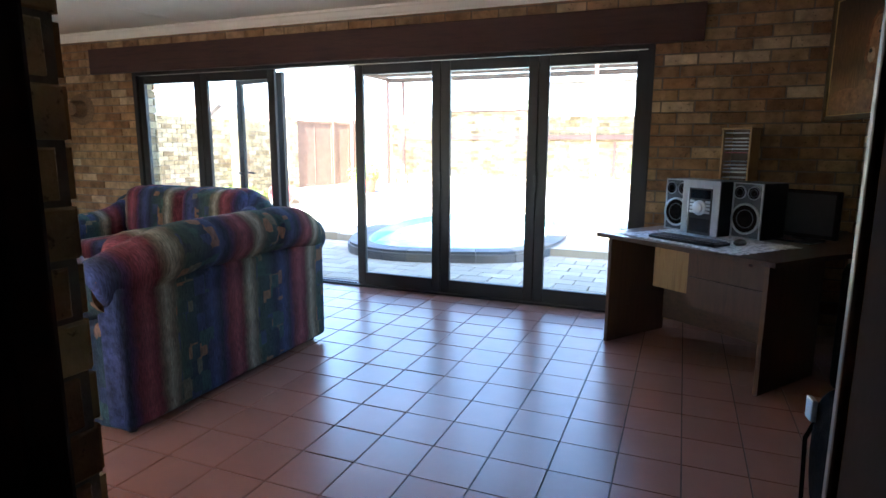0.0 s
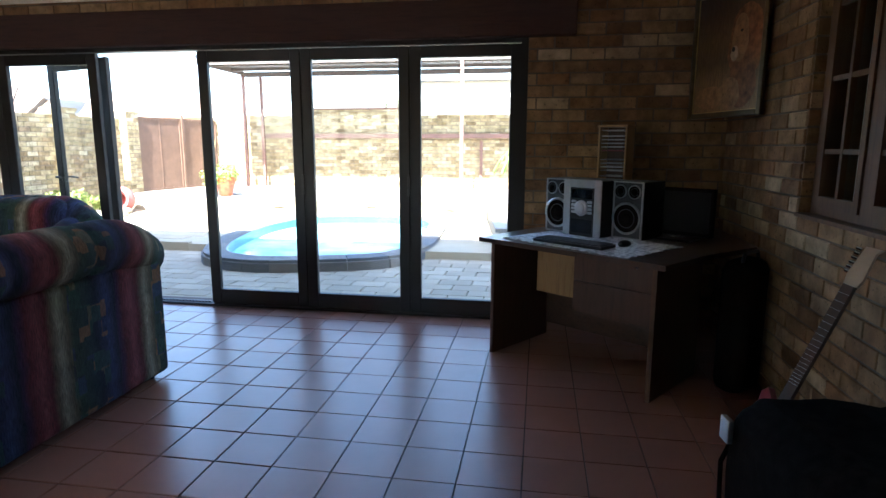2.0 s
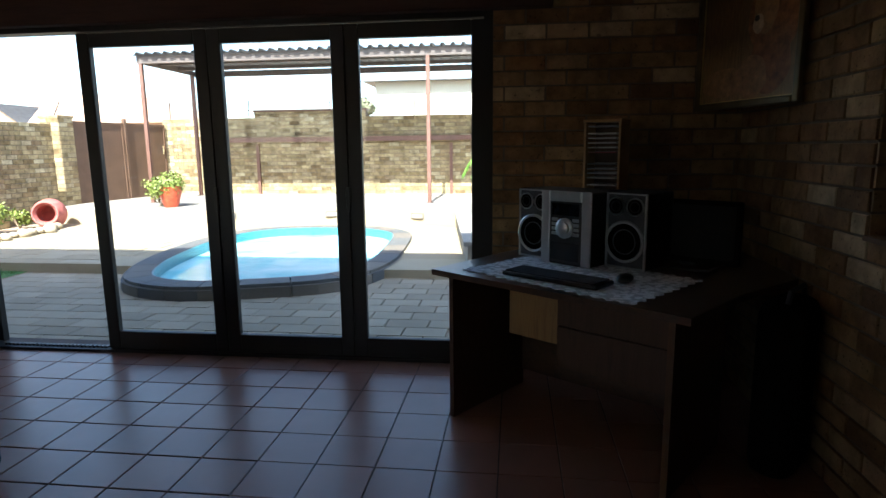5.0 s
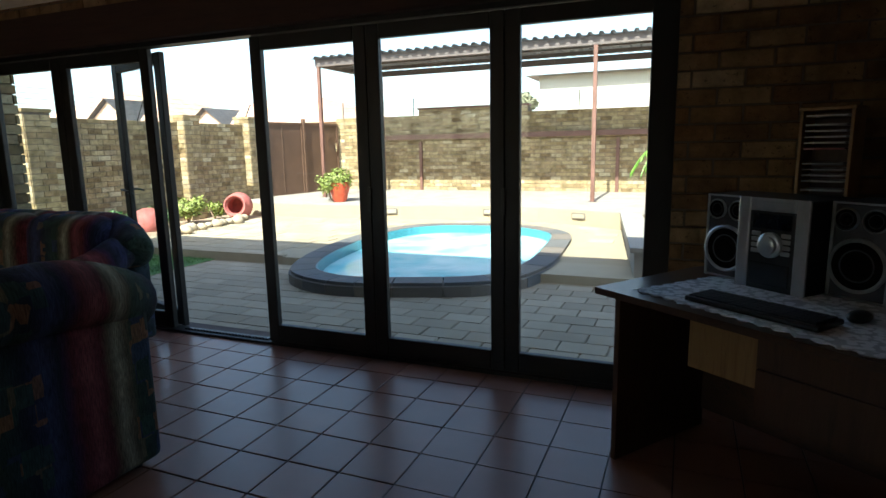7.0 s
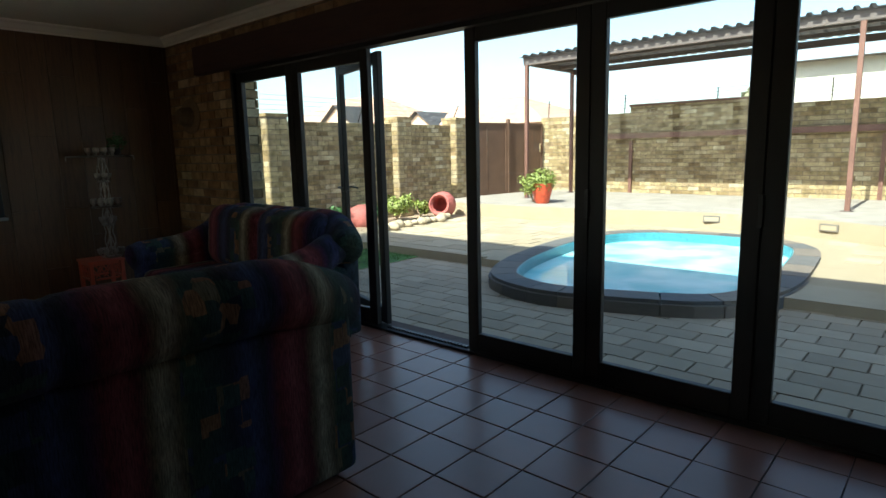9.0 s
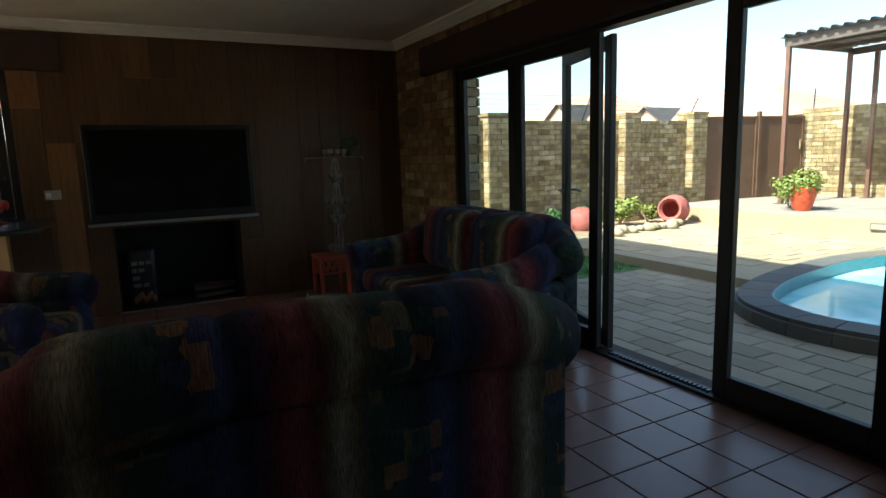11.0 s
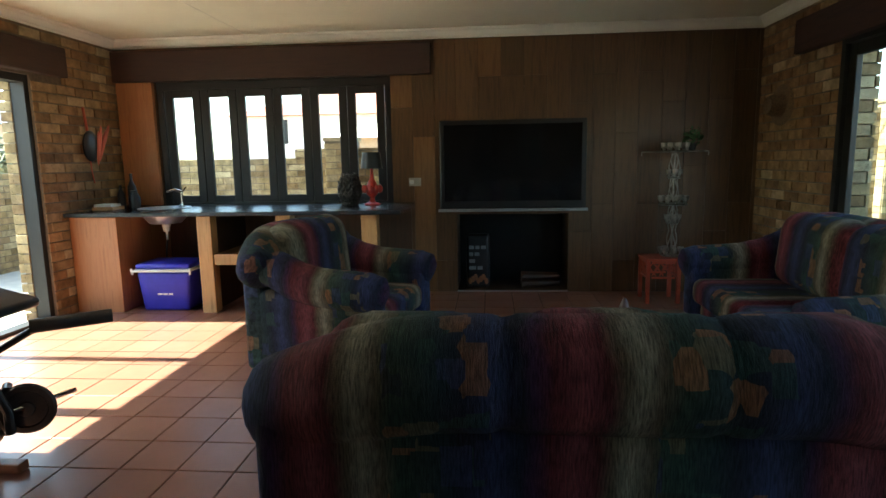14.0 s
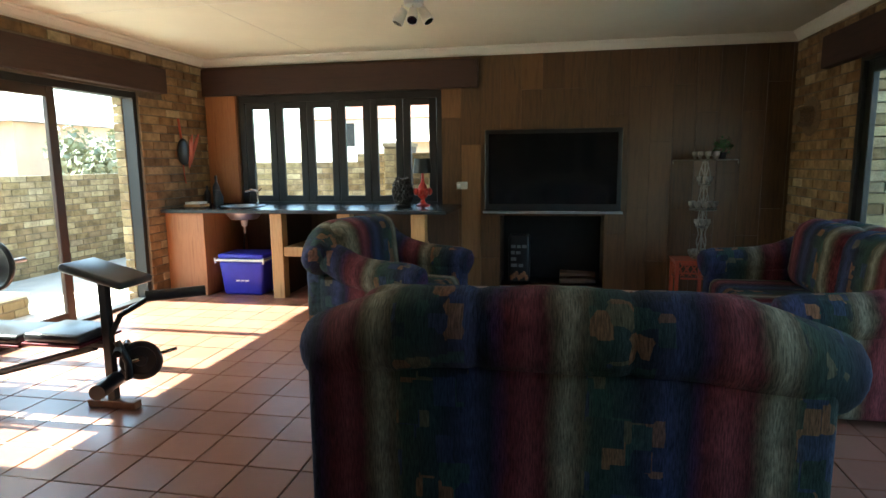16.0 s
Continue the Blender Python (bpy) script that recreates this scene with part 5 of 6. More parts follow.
# low table beyond the sofa
ct = thing("coffee_table", (-2.48, 5.38, 0.0), "low dark wooden coffee table between the sofas", "table", 5)
part("tabletop", rbox(-0.30, 0.30, -0.50, 0.50, 0.38, 0.41, 0.008), M_DESKTOP, ct)
for (a, b) in ((-1, -1), (1, -1), (-1, 1), (1, 1)):
    part("leg", rbox(a * 0.25 - 0.025, a * 0.25 + 0.025, b * 0.45 - 0.025, b * 0.45 + 0.025, 0, 0.379, 0.004), M_DESKTOP, ct)
pl = thing("pottery_dish", (-2.56, 5.46, 0.411), "small reddish pottery peak in a shallow dish on the low table", "ornament")
bm = bmesh.new()
lathe(bm, [(0.05, 0), (0.14, 0.02), (0.15, 0.035), (0.05, 0.02), (0.035, 0.06), (0.012, 0.12), (0.004, 0.13)], seg=16)
part("dish", bm, plain("terracotta_glaze", (0.12, 0.055, 0.04), 0.5), pl, smooth=True)

# ---- outside, north ----
PZ, DZ, UZ = -0.05, 0.05, 0.30
GWX = -7.2  # garden wall, west
pv = struct("pavement", boxes((-9.0, 4.5, NY + TH, 9.82, -0.30, PZ - 0.018)), M_EARTH, "grey-brown cement paving bricks")
lawn = struct("lawn_bed", boxes((GWX, -4.05, 8.65, 9.85, -0.30, PZ + 0.005)), M_EARTH, "short lawn in front of the stone terrace")
dk = struct("deck", boxes((GWX, 1.6, 10.45, 14.6, -0.30, DZ - 0.006)), M_STONE, "pale sandstone crazy-paved pool terrace")
struct("deck_edge", boxes((GWX, 4.5, 9.82, 10.45, -0.30, DZ - 0.006)), M_STONE, "edge of the pale stone terrace")
POOL = [(-2.27, 9.00), (-1.66, 8.72), (-1.00, 8.82), (-0.12, 9.22), (0.20, 10.02), (0.18, 11.2), (0.02, 12.35), (-0.50, 12.95), (-1.25, 13.15), (-2.15, 13.00), (-2.72, 12.45), (-2.90, 11.5), (-2.82, 10.5), (-2.62, 9.65)]


def smooth_loop(poly, n=4):
    out_ = []
    k = len(poly)
    for i in range(k):
        p0, p1, p2, p3 = [Vector((*poly[(i + j) % k], 0)) for j in (-1, 0, 1, 2)]
        for s in range(n):
            t = s / n
            q = 0.5 * ((2 * p1) + (p2 - p0) * t + (2 * p0 - 5 * p1 + 4 * p2 - p3) * t * t + (3 * p1 - p0 - 3 * p2 + p3) * t ** 3)
            out_.append((q.x, q.y))
    return out_


PL = smooth_loop(POOL)
cx_, cy_ = -0.9, 11.3


def inset(poly, d):
    out_ = []
    k = len(poly)
    for i in range(k):
        a, b = Vector(poly[i - 1]), Vector(poly[(i + 1) % k])
        t = (b - a).normalized()
        out_.append((poly[i][0] - t.y * d, poly[i][1] + t.x * d))
    return out_


pool = tagged(new("swimming_pool"), "oval-ended swimming pool with slate coping and pale blue water", "pool")
PI = inset(PL, 0.27)


def ring_wall(poly_a, poly_b, z0, z1):
    bm = bmesh.new()
    k = len(poly_a)
    A0 = [bm.verts.new((*p, z0)) for p in poly_a]
    A1 = [bm.verts.new((*p, z1)) for p in poly_a]
    B0 = [bm.verts.new((*p, z0)) for p in poly_b]
    B1 = [bm.verts.new((*p, z1)) for p in poly_b]
    for i in range(k):
        j = (i + 1) % k
        for q in ((A0[i], A0[j], A1[j], A1[i]), (B1[i], B1[j], B0[j], B0[i]), (A1[i], A1[j], B1[j], B1[i]), (B0[i], B0[j], A0[j], A0[i])):
            bm.faces.new(q)
    return bm


part("shell", ring_wall(PL, PI, -0.9, 0.05), M_CONC, pool)
mw, nt, b_ = nodes_of("pool_water")
b_.inputs["Base Color"].default_value = (0.28, 0.72, 0.80, 1)
b_.inputs["Roughness"].default_value = 0.06
wv = coords(nt)
nt.links.new(ramp(nt, noisef(nt, wv, 1.3, 3), [(0.3, (0.16, 0.60, 0.68)), (0.7, (0.62, 0.90, 0.93))]), b_.inputs["Base Color"])
bump(nt, b_, noisef(nt, wv, 7, 3), 0.15, 0.02)
bm = bmesh.new()
prism(bm, inset(PL, 0.26), -0.9, -0.042)
part("water", bm, mw, pool, "pale turquoise rippled water")
MT_ = plain("mosaic_blue", (0.06, 0.22, 0.26), 0.3, var=0.6, scale=60, bmp=0.1, local=False)
part("mosaic_band", ring_wall(inset(PL, 0.262), inset(PL, 0.285), -0.041, 0.080), MT_, pool)
bm = bmesh.new()
prism(bm, inset(PL, 0.12), -0.5, 1.0)
cutter = mesh_ob("cutter", bm, M_CONC)
for o_ in (dk, bpy.data.objects["deck_edge"]):
    md = o_.modifiers.new("cut", "BOOLEAN")
    md.operation = "DIFFERENCE"
    md.object = cutter
    md.solver = "EXACT"
    dg = bpy.context.evaluated_depsgraph_get()
    me_ = bpy.data.meshes.new_from_object(o_.evaluated_get(dg))
    o_.modifiers.remove(md)
    o_.data = me_
bpy.data.objects.remove(cutter)
# coping slabs
k = len(PL)
for i in range(0, k, 2):
    a0, a1, a2 = PL[i], PL[(i + 1) % k], PL[(i + 2) % k]
    b0, b1, b2 = PI[i], PI[(i + 1) % k], PI[(i + 2) % k]
    c = Vector(((a0[0] + b2[0]) / 2, (a0[1] + b2[1]) / 2))
    poly = [Vector(q) for q in (a0, a1, a2, b2, b1, b0)]
    poly = [tuple(c + (q - c) * 0.97) for q in poly]
    bm = bmesh.new()
    prism(bm, poly, 0.052, 0.085)
    part("coping_stone", bm, M_SLATE, pool)
    bm = bmesh.new()
    ao = inset([a0, a1, a2], -0.0)
    o0, o1, o2 = inset(PL, -0.02)[i], inset(PL, -0.02)[(i + 1) % k], inset(PL, -0.02)[(i + 2) % k]
    if min(o0[1], o2[1]) < 10.3:
        poly = [Vector(q) for q in (o0, o1, o2, a2, a1, a0)]
        c2 = (poly[1] + poly[4]) / 2
        poly = [tuple(c2 + (q - c2) * 0.975) for q in poly]
        prism(bm, poly, PZ - 0.02, 0.048)
        part("wall_stone", bm, M_SLATE, pool)
    else:
        bm.free()

# upper terrace with its curved stone step
up_poly = [(GWX, 13.6), (-6.2, 13.35), (-4.6, 13.38), (-3.3, 13.5), (-1.65, 13.78), (-0.75, 13.72), (-0.02, 13.5), (0.62, 13.15), (0.72, 13.0), (4.5, 12.95), (4.5, 17.1), (GWX, 17.1)]
bm = bmesh.new()
prism(bm, up_poly, -0.3, UZ - 0.01)
upt = struct("upper_terrace", bm, M_STONE, "raised terrace with a pale stone step")
bm = bmesh.new()
prism(bm, [(x, y + (0.0 if y > 17 else 0.02)) for x, y in up_poly], UZ - 0.009, UZ)
struct("upper_terrace_paving", bm, M_CONC, "grey paved upper terrace")
for (x, y) in ((-3.40, 13.50), (-1.62, 13.79), (-0.05, 13.52)):
    sl_ = thing("step_light", (x, y - 0.02, 0.20), "small rectangular light set in the stone step", "lamp", 8 if x < -1.0 else -20, "step lights")
    part("bezel", rbox(-0.12, 0.12, -0.025, 0.0, -0.05, 0.05, 0.006), M_SLATE, sl_)
    part("lens", boxes((-0.10, 0.10, -0.028, -0.0255, -0.032, 0.032)), M_STONE, sl_)
bm = bmesh.new()
prism(bm, [(1.08, 9.9), (1.27, 9.9), (0.87, 12.95), (0.68, 12.95)], -0.3, 0.30)
struct("planter_wall", bm, M_CONC, "low rendered planter wall")
bm = bmesh.new()
prism(bm, [(1.04, 9.85), (1.32, 9.85), (0.92, 12.97), (0.63, 12.97)], 0.30, 0.345)
struct("planter_coping", bm, M_CONC, "grey coping on the low wall")
bm = bmesh.new()
prism(bm, [(1.27, 9.98), (4.5, 9.98), (4.5, 12.95), (0.87, 12.95)], -0.3, 0.22)
struct("planter_soil", bm, M_EARTH, "planting bed")
struct("planter_front", boxes((1.27, 4.5, 9.86, 9.98, -0.3, 0.28)), M_STONE, "stone front of the planting bed")

# crazy paving stones of the deck
rs = random.Random(7)


def inside(poly, x, y):
    c = False
    k_ = len(poly)
    for i in range(k_):
        (x1, y1), (x2, y2) = poly[i], poly[i - 1]
        if (y1 > y) != (y2 > y) and x < (x2 - x1) * (y - y1) / (y2 - y1) + x1:
            c = not c
    return c


bl = []
OUTP = inset(PL, -0.22)
nst = 0
for i in range(-24, 6):
    for j in range(0, 16):
        x, y = i * 0.33 + (0.165 if j % 2 else 0.0) + rs.uniform(-0.003, 0.003), 9.98 + j * 0.29 + rs.uniform(-0.003, 0.003)
        if y > 13.6 or x > 0.62 or x < -7.1:
            continue
        if x < -6.0 or inside(up_poly, x, y + 0.2):
            continue
        if any(inside(OUTP, x + a, y + b) for a in (-0.13, 0.13) for b in (-0.12, 0.12)):
            continue
        w, h = 0.1635, 0.1435
        poly = [(x + sx * w + rs.uniform(-0.006, 0.0) * sx, y + sy * h + rs.uniform(-0.006, 0.0) * sy) for sx, sy in ((-1, -1), (1, -1), (1, 1), (-1, 1))]
        if nst < 299:
            bm = bmesh.new()
            prism(bm, poly, DZ - 0.014, DZ + rs.uniform(-0.003, 0.003))
            part("stone", bm, M_STONE, dk)
            nst += 1
# lawn blades
bm = bmesh.new()
for _ in range(9000):
    x, y = rs.uniform(GWX + 0.05, -4.1), rs.uniform(8.7, 9.80)
    a = rs.uniform(0, 6.28)
    h = rs.uniform(0.02, 0.05)
    w = 0.005
    bm.faces.new([bm.verts.new((x - w * math.cos(a), y - w * math.sin(a), PZ)), bm.verts.new((x + w * math.cos(a), y + w * math.sin(a), PZ)), bm.verts.new((x + rs.uniform(-0.02, 0.02), y + rs.uniform(-0.02, 0.02), PZ + h))])
M_GRASS = plain("grass_green", (0.07, 0.15, 0.03), 0.8, var=0.5, scale=8, bmp=0, local=False)
gz = mesh_ob("grass", bm, M_GRASS)
tagged(gz, "short green grass beside the paving", "grass", kind="stuff")
struct("lawn", boxes((GWX + 0.02, -4.07, 8.67, 9.815, PZ + 0.005, PZ + 0.012)), M_GRASS, "green turf")
struct("lawn_edge", boxes((GWX, -3.0, 9.818, 9.90, DZ - 0.3, DZ + 0.012)), M_STONE, "stone edging")

# garden walls
gw = struct("garden_wall_west", boxes((GWX - 0.22, GWX, 8.3, 14.45, -0.3, 1.86), (GWX - 0.22, GWX, -1.7, 2.1, -0.3, 1.37), (GWX - 0.22, GWX, 2.1, 8.3, -0.3, 1.49)), M_MORTAR, "yellow-brown face-brick garden wall with piers")
gn_ = struct("garden_wall_north", boxes((-6.75, 5.5, 17.1, 17.32, -0.3, 2.06), (-4.45, -1.8, 17.1, 17.32, 2.06, 2.19)), M_MORTAR, "yellow-brown face-brick garden wall")
gs_ = struct("garden_wall_south", boxes((-12.0, 3.0, -1.92, -1.7, -0.6, 1.23)), M_MORTAR, "yellow-brown face-brick garden wall")
PIERS = ((GWX, 9.75, 1.92), (GWX, 12.6, 1.94), (GWX, 14.35, 1.97), (GWX, 2.75, 1.58))
for (x, y, z) in PIERS:
    p = thing("brick_pier", (x, y, 0), "pale sunlit face-brick pier of the garden wall", "pier", group="wall piers")
    part("core", boxes((-0.22, 0.16, -0.19, 0.19, -0.3, z)), M_MORTAR, p)
    bl = []
    for (o, u, n, L) in (((x - 0.22, y - 0.19, -0.1), X, -Y, 0.38), ((x + 0.16, y - 0.19, -0.1), Y, X, 0.38)):
        r = 0
        zz = 0.0
        while zz < z + 0.06:
            a = 0.0
            cuts = [0.0, 0.23, 0.38] if r % 2 else [0.0, 0.15, 0.38]
            for c0, c1 in zip(cuts, cuts[1:]):
                bl.append([tuple(Vector(o) + u * q + Z * w_ + n * d) for w_ in (zz, zz + 0.073) for d in (0, 0.01) for q in (c0 + 0.004, c1 - 0.004)])
            zz += 0.083
            r += 1
    j = joined("brick_field", bl, M_BRICKO_I, p)
    j.matrix_parent_inverse = p.matrix_basis.inverted()
    part("cap", boxes((-0.24, 0.18, -0.21, 0.21, z, z + 0.05)), M_BRICKO, p)
struct("wall_beam", boxes((-5.3, 5.5, 16.96, 17.09, 1.50, 1.61)), M_STEEL, "brown steel rail along the garden wall")

for x in (-4.40, 0.15):
    dp = thing("drainpipe", (x, 17.05, UZ), "thin dark pipe fixed up the garden wall", "pipe", group="pipes on the garden wall")
    part("pipe", boxes((-0.035, 0.035, -0.02, 0.03, 0.0, 1.15)), M_STEEL, dp)
    part("bracket", boxes((-0.055, 0.055, -0.012, 0.032, 0.9, 0.94)), M_STEEL, dp)
struct("wall_coping", boxes((-4.47, -1.78, 17.06, 17.36, 2.19, 2.23)), M_STEEL, "dark flat coping on the garden wall")
# gate
M_GATE = plain("gate_paint", (0.115, 0.066, 0.042), 0.6, 0.1, var=0.2, scale=3, bmp=0.05)
gate = thing("steel_gate", (0, 0, 0), "brown sheet-steel driveway gate between brick piers", "gate")
ga, gb = Vector((-7.10, 14.55, UZ)), Vector((-6.68, 17.02, UZ))
gd_ = gb - ga
ang = math.degrees(math.atan2(gd_.y, gd_.x))
GT = pose(*ga, 0, 0, ang)
for (x0, x1) in ((0.0, 1.28), (1.36, gd_.length)):
    q = new("gate_leaf")
    q.parent = gate
    bm = boxes((x0, x1, -0.01, 0.01, 0.03, 1.60))
    bm.transform(GT)
    part("sheet", bm, M_GATE, q)
    bm = boxes((x0, x0 + 0.05, -0.03, 0.012, 0.0, 1.63), (x1 - 0.05, x1, -0.03, 0.012, 0.0, 1.63), (x0 + 0.05, x1 - 0.05, -0.03, 0.012, 1.58, 1.63), (x0 + 0.05, x1 - 0.05, -0.03, 0.012, 0.0, 0.05), ((x0 + x1) / 2 - 0.01, (x0 + x1) / 2 + 0.01, -0.018, 0.0, 0.05, 1.58))
    bm.transform(GT)
    part("gate_frame", bm, M_GATE, q)
bm = boxes((1.29, 1.35, -0.05, 0.03, -0.3, 1.72))
bm.transform(GT)
part("gate_post", bm, M_GATE, gate)
bm = boxes((gd_.length - 0.16, gd_.length - 0.11, -0.06, -0.03, 0.95, 1.15))
bm.transform(GT)
part("latch", bm, M_CHROME, gate)

# carport
cpt = thing("carport", (0, 0, 0), "brown steel carport with a corrugated sheet roof", "carport")
CY0, CY1, CX0, CX1 = 14.8, 16.75, -5.72, 5.2
ZF, ZB = 3.08, 3.06
for (x, y) in ((CX0 + 0.06, CY0), (-0.03, CY0), (CX0 + 0.06, CY1 - 0.1), (4.9, CY0), (-5.3, CY1 + 0.1)):
    z1 = ZF - 0.07
    e = new("post")
    e.parent = cpt
    part("shaft", rbox(x - 0.035, x + 0.035, y - 0.035, y + 0.035, UZ, z1, 0.004), M_STEEL, e)
    part("base_plate", boxes((x - 0.08, x + 0.08, y - 0.08, y + 0.08, UZ, UZ + 0.012)), M_CARP, e)
for (nm, b) in (("beam", (CX0, CX1, CY0 - 0.04, CY0 + 0.04, ZF - 0.08, ZF + 0.06)), ("beam", (CX0, CX1, CY1 - 0.04, CY1 + 0.04, ZB - 0.10, ZB + 0.02)), ("beam", (CX0, CX0 + 0.06, CY0 + 0.04, CY1 - 0.04, ZF - 0.08, ZF + 0.04)), ("purlin", (CX0 + 0.06, CX1, 15.4, 15.46, ZF - 0.03, ZF + 0.03)), ("purlin", (CX0 + 0.06, CX1, 16.1, 16.16, ZF - 0.05, ZF + 0.02))):
    part(nm, boxes(b), M_CARP, cpt)
bm = bmesh.new()
nn = int((CX1 - CX0 + 0.1) / 0.19)
for i in range(nn):
    x = CX0 - 0.05 + i * 0.19
    prof = [(0, 0), (0.095, 0), (0.115, 0.045), (0.17, 0.045), (0.19, 0)]
    for (a, b) in zip(prof, prof[1:]):
        za, zb = ZF + 0.07 + a[1], ZF + 0.07 + b[1]
        sl0 = -0.03
        bm.faces.new([bm.verts.new(v) for v in ((x + a[0], CY0 - 0.15, za), (x + b[0], CY0 - 0.15, zb), (x + b[0], CY1 + 0.15, zb + sl0), (x + a[0], CY1 + 0.15, za + sl0))])
bmesh.ops.solidify(bm, geom=bm.faces[:], thickness=0.003)
part("roof_sheet", bm, M_SHEET, cpt)

# plants and pots
def bush(loc, r, n, size, label, mats=None, kind="shrub", flat=0.8, seed=3):
    t = thing(kind, loc, label, "plant")
    rr = random.Random(seed)
    bm = bmesh.new()
    for _ in range(9):
        a = rr.uniform(0, 6.28)
        q = rr.uniform(0.3, 0.8) * r
        tube(bm, [(0, 0, 0), (q * 0.5 * math.cos(a), q * 0.5 * math.sin(a), r * 0.6), (q * math.cos(a), q * math.sin(a), r * 1.2)], 0.006, 5)
    part("stems", bm, M_EARTH, t)
    bm = bmesh.new()
    for _ in range(7):
        c = (rr.uniform(-0.5, 0.5) * r, rr.uniform(-0.5, 0.5) * r, r * rr.uniform(0.6, 1.3))
        leafy(bm, c, r * 0.55, n // 7, size, flat, rr.randint(0, 999))
    tagged(part("foliage", bm, mats or M_LEAF, t), kind="stuff")
    return t


M_LEAFY = plain("leaf_yellow_green", (0.16, 0.20, 0.04), 0.6, var=0.5, scale=20)
bush((-6.72, 12.0, DZ), 0.30, 900, 0.07, "leafy green shrub in the bed along the brick wall", M_LEAFY, seed=4)
bush((-6.85, 11.5, DZ), 0.22, 500, 0.06, "low green shrub by the brick wall", seed=5)
bush((-6.72, 12.65, DZ), 0.20, 500, 0.06, "small yellow-green shrub by the brick wall", M_LEAFY, seed=6)
bush((-6.85, 10.75, DZ), 0.22, 500, 0.06, "low green shrub beside a red pot", seed=8)


def amphora(loc, rz, label):
    t = thing("clay_pot", loc, label, "pot", rz)
    bm = bmesh.new()
    lathe(bm, [(0.08, 0), (0.20, 0.08), (0.26, 0.22), (0.24, 0.36), (0.17, 0.46), (0.20, 0.52), (0.18, 0.52), (0.14, 0.45), (0.20, 0.34), (0.22, 0.22), (0.16, 0.10)], seg=26)
    bm.transform(pose(0, 0, 0.24, 84) @ pose(0, 0, -0.25))
    part("body", bm, plain("painted_clay", (0.34, 0.10, 0.085), 0.7, var=0.25), t, smooth=True)
    return t


amphora((-6.35, 12.9, DZ), 25, "red clay urn lying on its side by the brick wall")
amphora((-6.7, 11.15, DZ - 0.12), -60, "faded red clay urn lying on the stones")
rk = random.Random(11)
for i in range(16):
    t = thing("garden_rock", (-5.75 - 0.02 * i + rk.uniform(-0.12, 0.12), 10.6 + i * 0.14, DZ), "rounded pale rock edging the planting bed", "rock", rk.uniform(0, 90), "rocks edging the bed")
    bm = bmesh.new()
    bmesh.ops.create_icosphere(bm, subdivisions=2, radius=rk.uniform(0.07, 0.12))
    for v in bm.verts:
        v.co *= 1 + 0.25 * noise.noise(v.co * 9 + Vector((i, 0, 0)))
        v.co.z = v.co.z * 0.7 + 0.05
    part("rock", bm, M_STONE, t, smooth=True)
struct("bed_soil", boxes((GWX, -6.05, 10.46, 13.4, DZ - 0.013, DZ - 0.002)), M_EARTH, "bare soil bed along the brick wall")
pt = thing("plant_pot", (-4.76, 13.95, UZ), "red glazed ribbed pot with a pale green plant on the terrace", "potted plant")
bm = bmesh.new()
lathe(bm, [(0.11, 0), (0.14, 0.05), (0.20, 0.27), (0.215, 0.38), (0.19, 0.38), (0.16, 0.32)], seg=24)
part("pot", bm, plain("glazed_red", (0.45, 0.07, 0.03), 0.3, var=0.4, scale=12), pt, smooth=True)
bm = bmesh.new()
leafy(bm, (0, 0, 0.42), 0.28, 900, 0.06, 0.75, 3)
leafy(bm, (-0.12, -0.2, 0.34), 0.16, 260, 0.05, 0.8, 4)
tagged(part("foliage", bm, M_LEAFY, pt), kind="stuff")
bush((-5.05, 14.1, UZ), 0.32, 800, 0.06, "pale green bushy plant beside the red pot", M_LEAFY, seed=9)
# palm at the right
pm = thing("palm", (1.30, 12.3, 0.22), "young palm with bright green fronds in the planting bed", "palm")
bm = bmesh.new()
tube(bm, [(0, 0, 0), (0.02, 0, 0.6), (0, 0.02, 1.0)], 0.06)
part("trunk", bm, M_DESK, pm)
for k in range(11):
    a = k * 0.571
    bm = bmesh.new()
    prev = None
    for s in range(9):
        u = s / 8
        c = Vector((math.cos(a) * 0.5 * u, math.sin(a) * 0.5 * u, 1.0 + 0.45 * u - 0.75 * u * u))
        if prev is not None:
            cyl(bm, prev, c, 0.008, 0.006, 5)
            sd = Vector((-math.sin(a), math.cos(a), 0))
            for w in (-1, 1):
                tip = c + sd * w * 0.12 * math.sin(math.pi * min(u + 0.15, 1)) + Vector((0, 0, -0.06))
                bm.faces.new([bm.verts.new(prev), bm.verts.new(c), bm.verts.new(tip)])
        prev = c
    part("frond", bm, plain("frond_green", (0.14, 0.28, 0.04), 0.5, var=0.2) if k == 0 else bpy.data.materials["frond_green"], pm)

# electric fence
def fence(name, a, b, z, n, lean):
    f = thing(name, (0, 0, 0), "thin steel electric fence on the garden wall", "fence", group="electric fences")
    a, b = Vector(a), Vector(b)
    lean = Vector(lean)
    for i in range(n):
        p = a + (b - a) * (i / (n - 1)) + Z * z
        bm = bmesh.new()
        cyl(bm, p, p + lean * 0.45 + Z * 0.40, 0.010, seg=6)
        for k in range(5):
            q = p + (lean * 0.45 + Z * 0.40) * (0.25 + 0.18 * k)
            ball(bm, q, 0.018, u=6, v=5)
        part("fence_post", bm, M_BLACK, f)
    bm = bmesh.new()
    for k in range(5):
        o = (lean * 0.45 + Z * 0.40) * (0.25 + 0.18 * k) + Z * z
        cyl(bm, a + o, b + o, 0.003, seg=4)
    part("fence_wire", bm, M_SHEET, f)


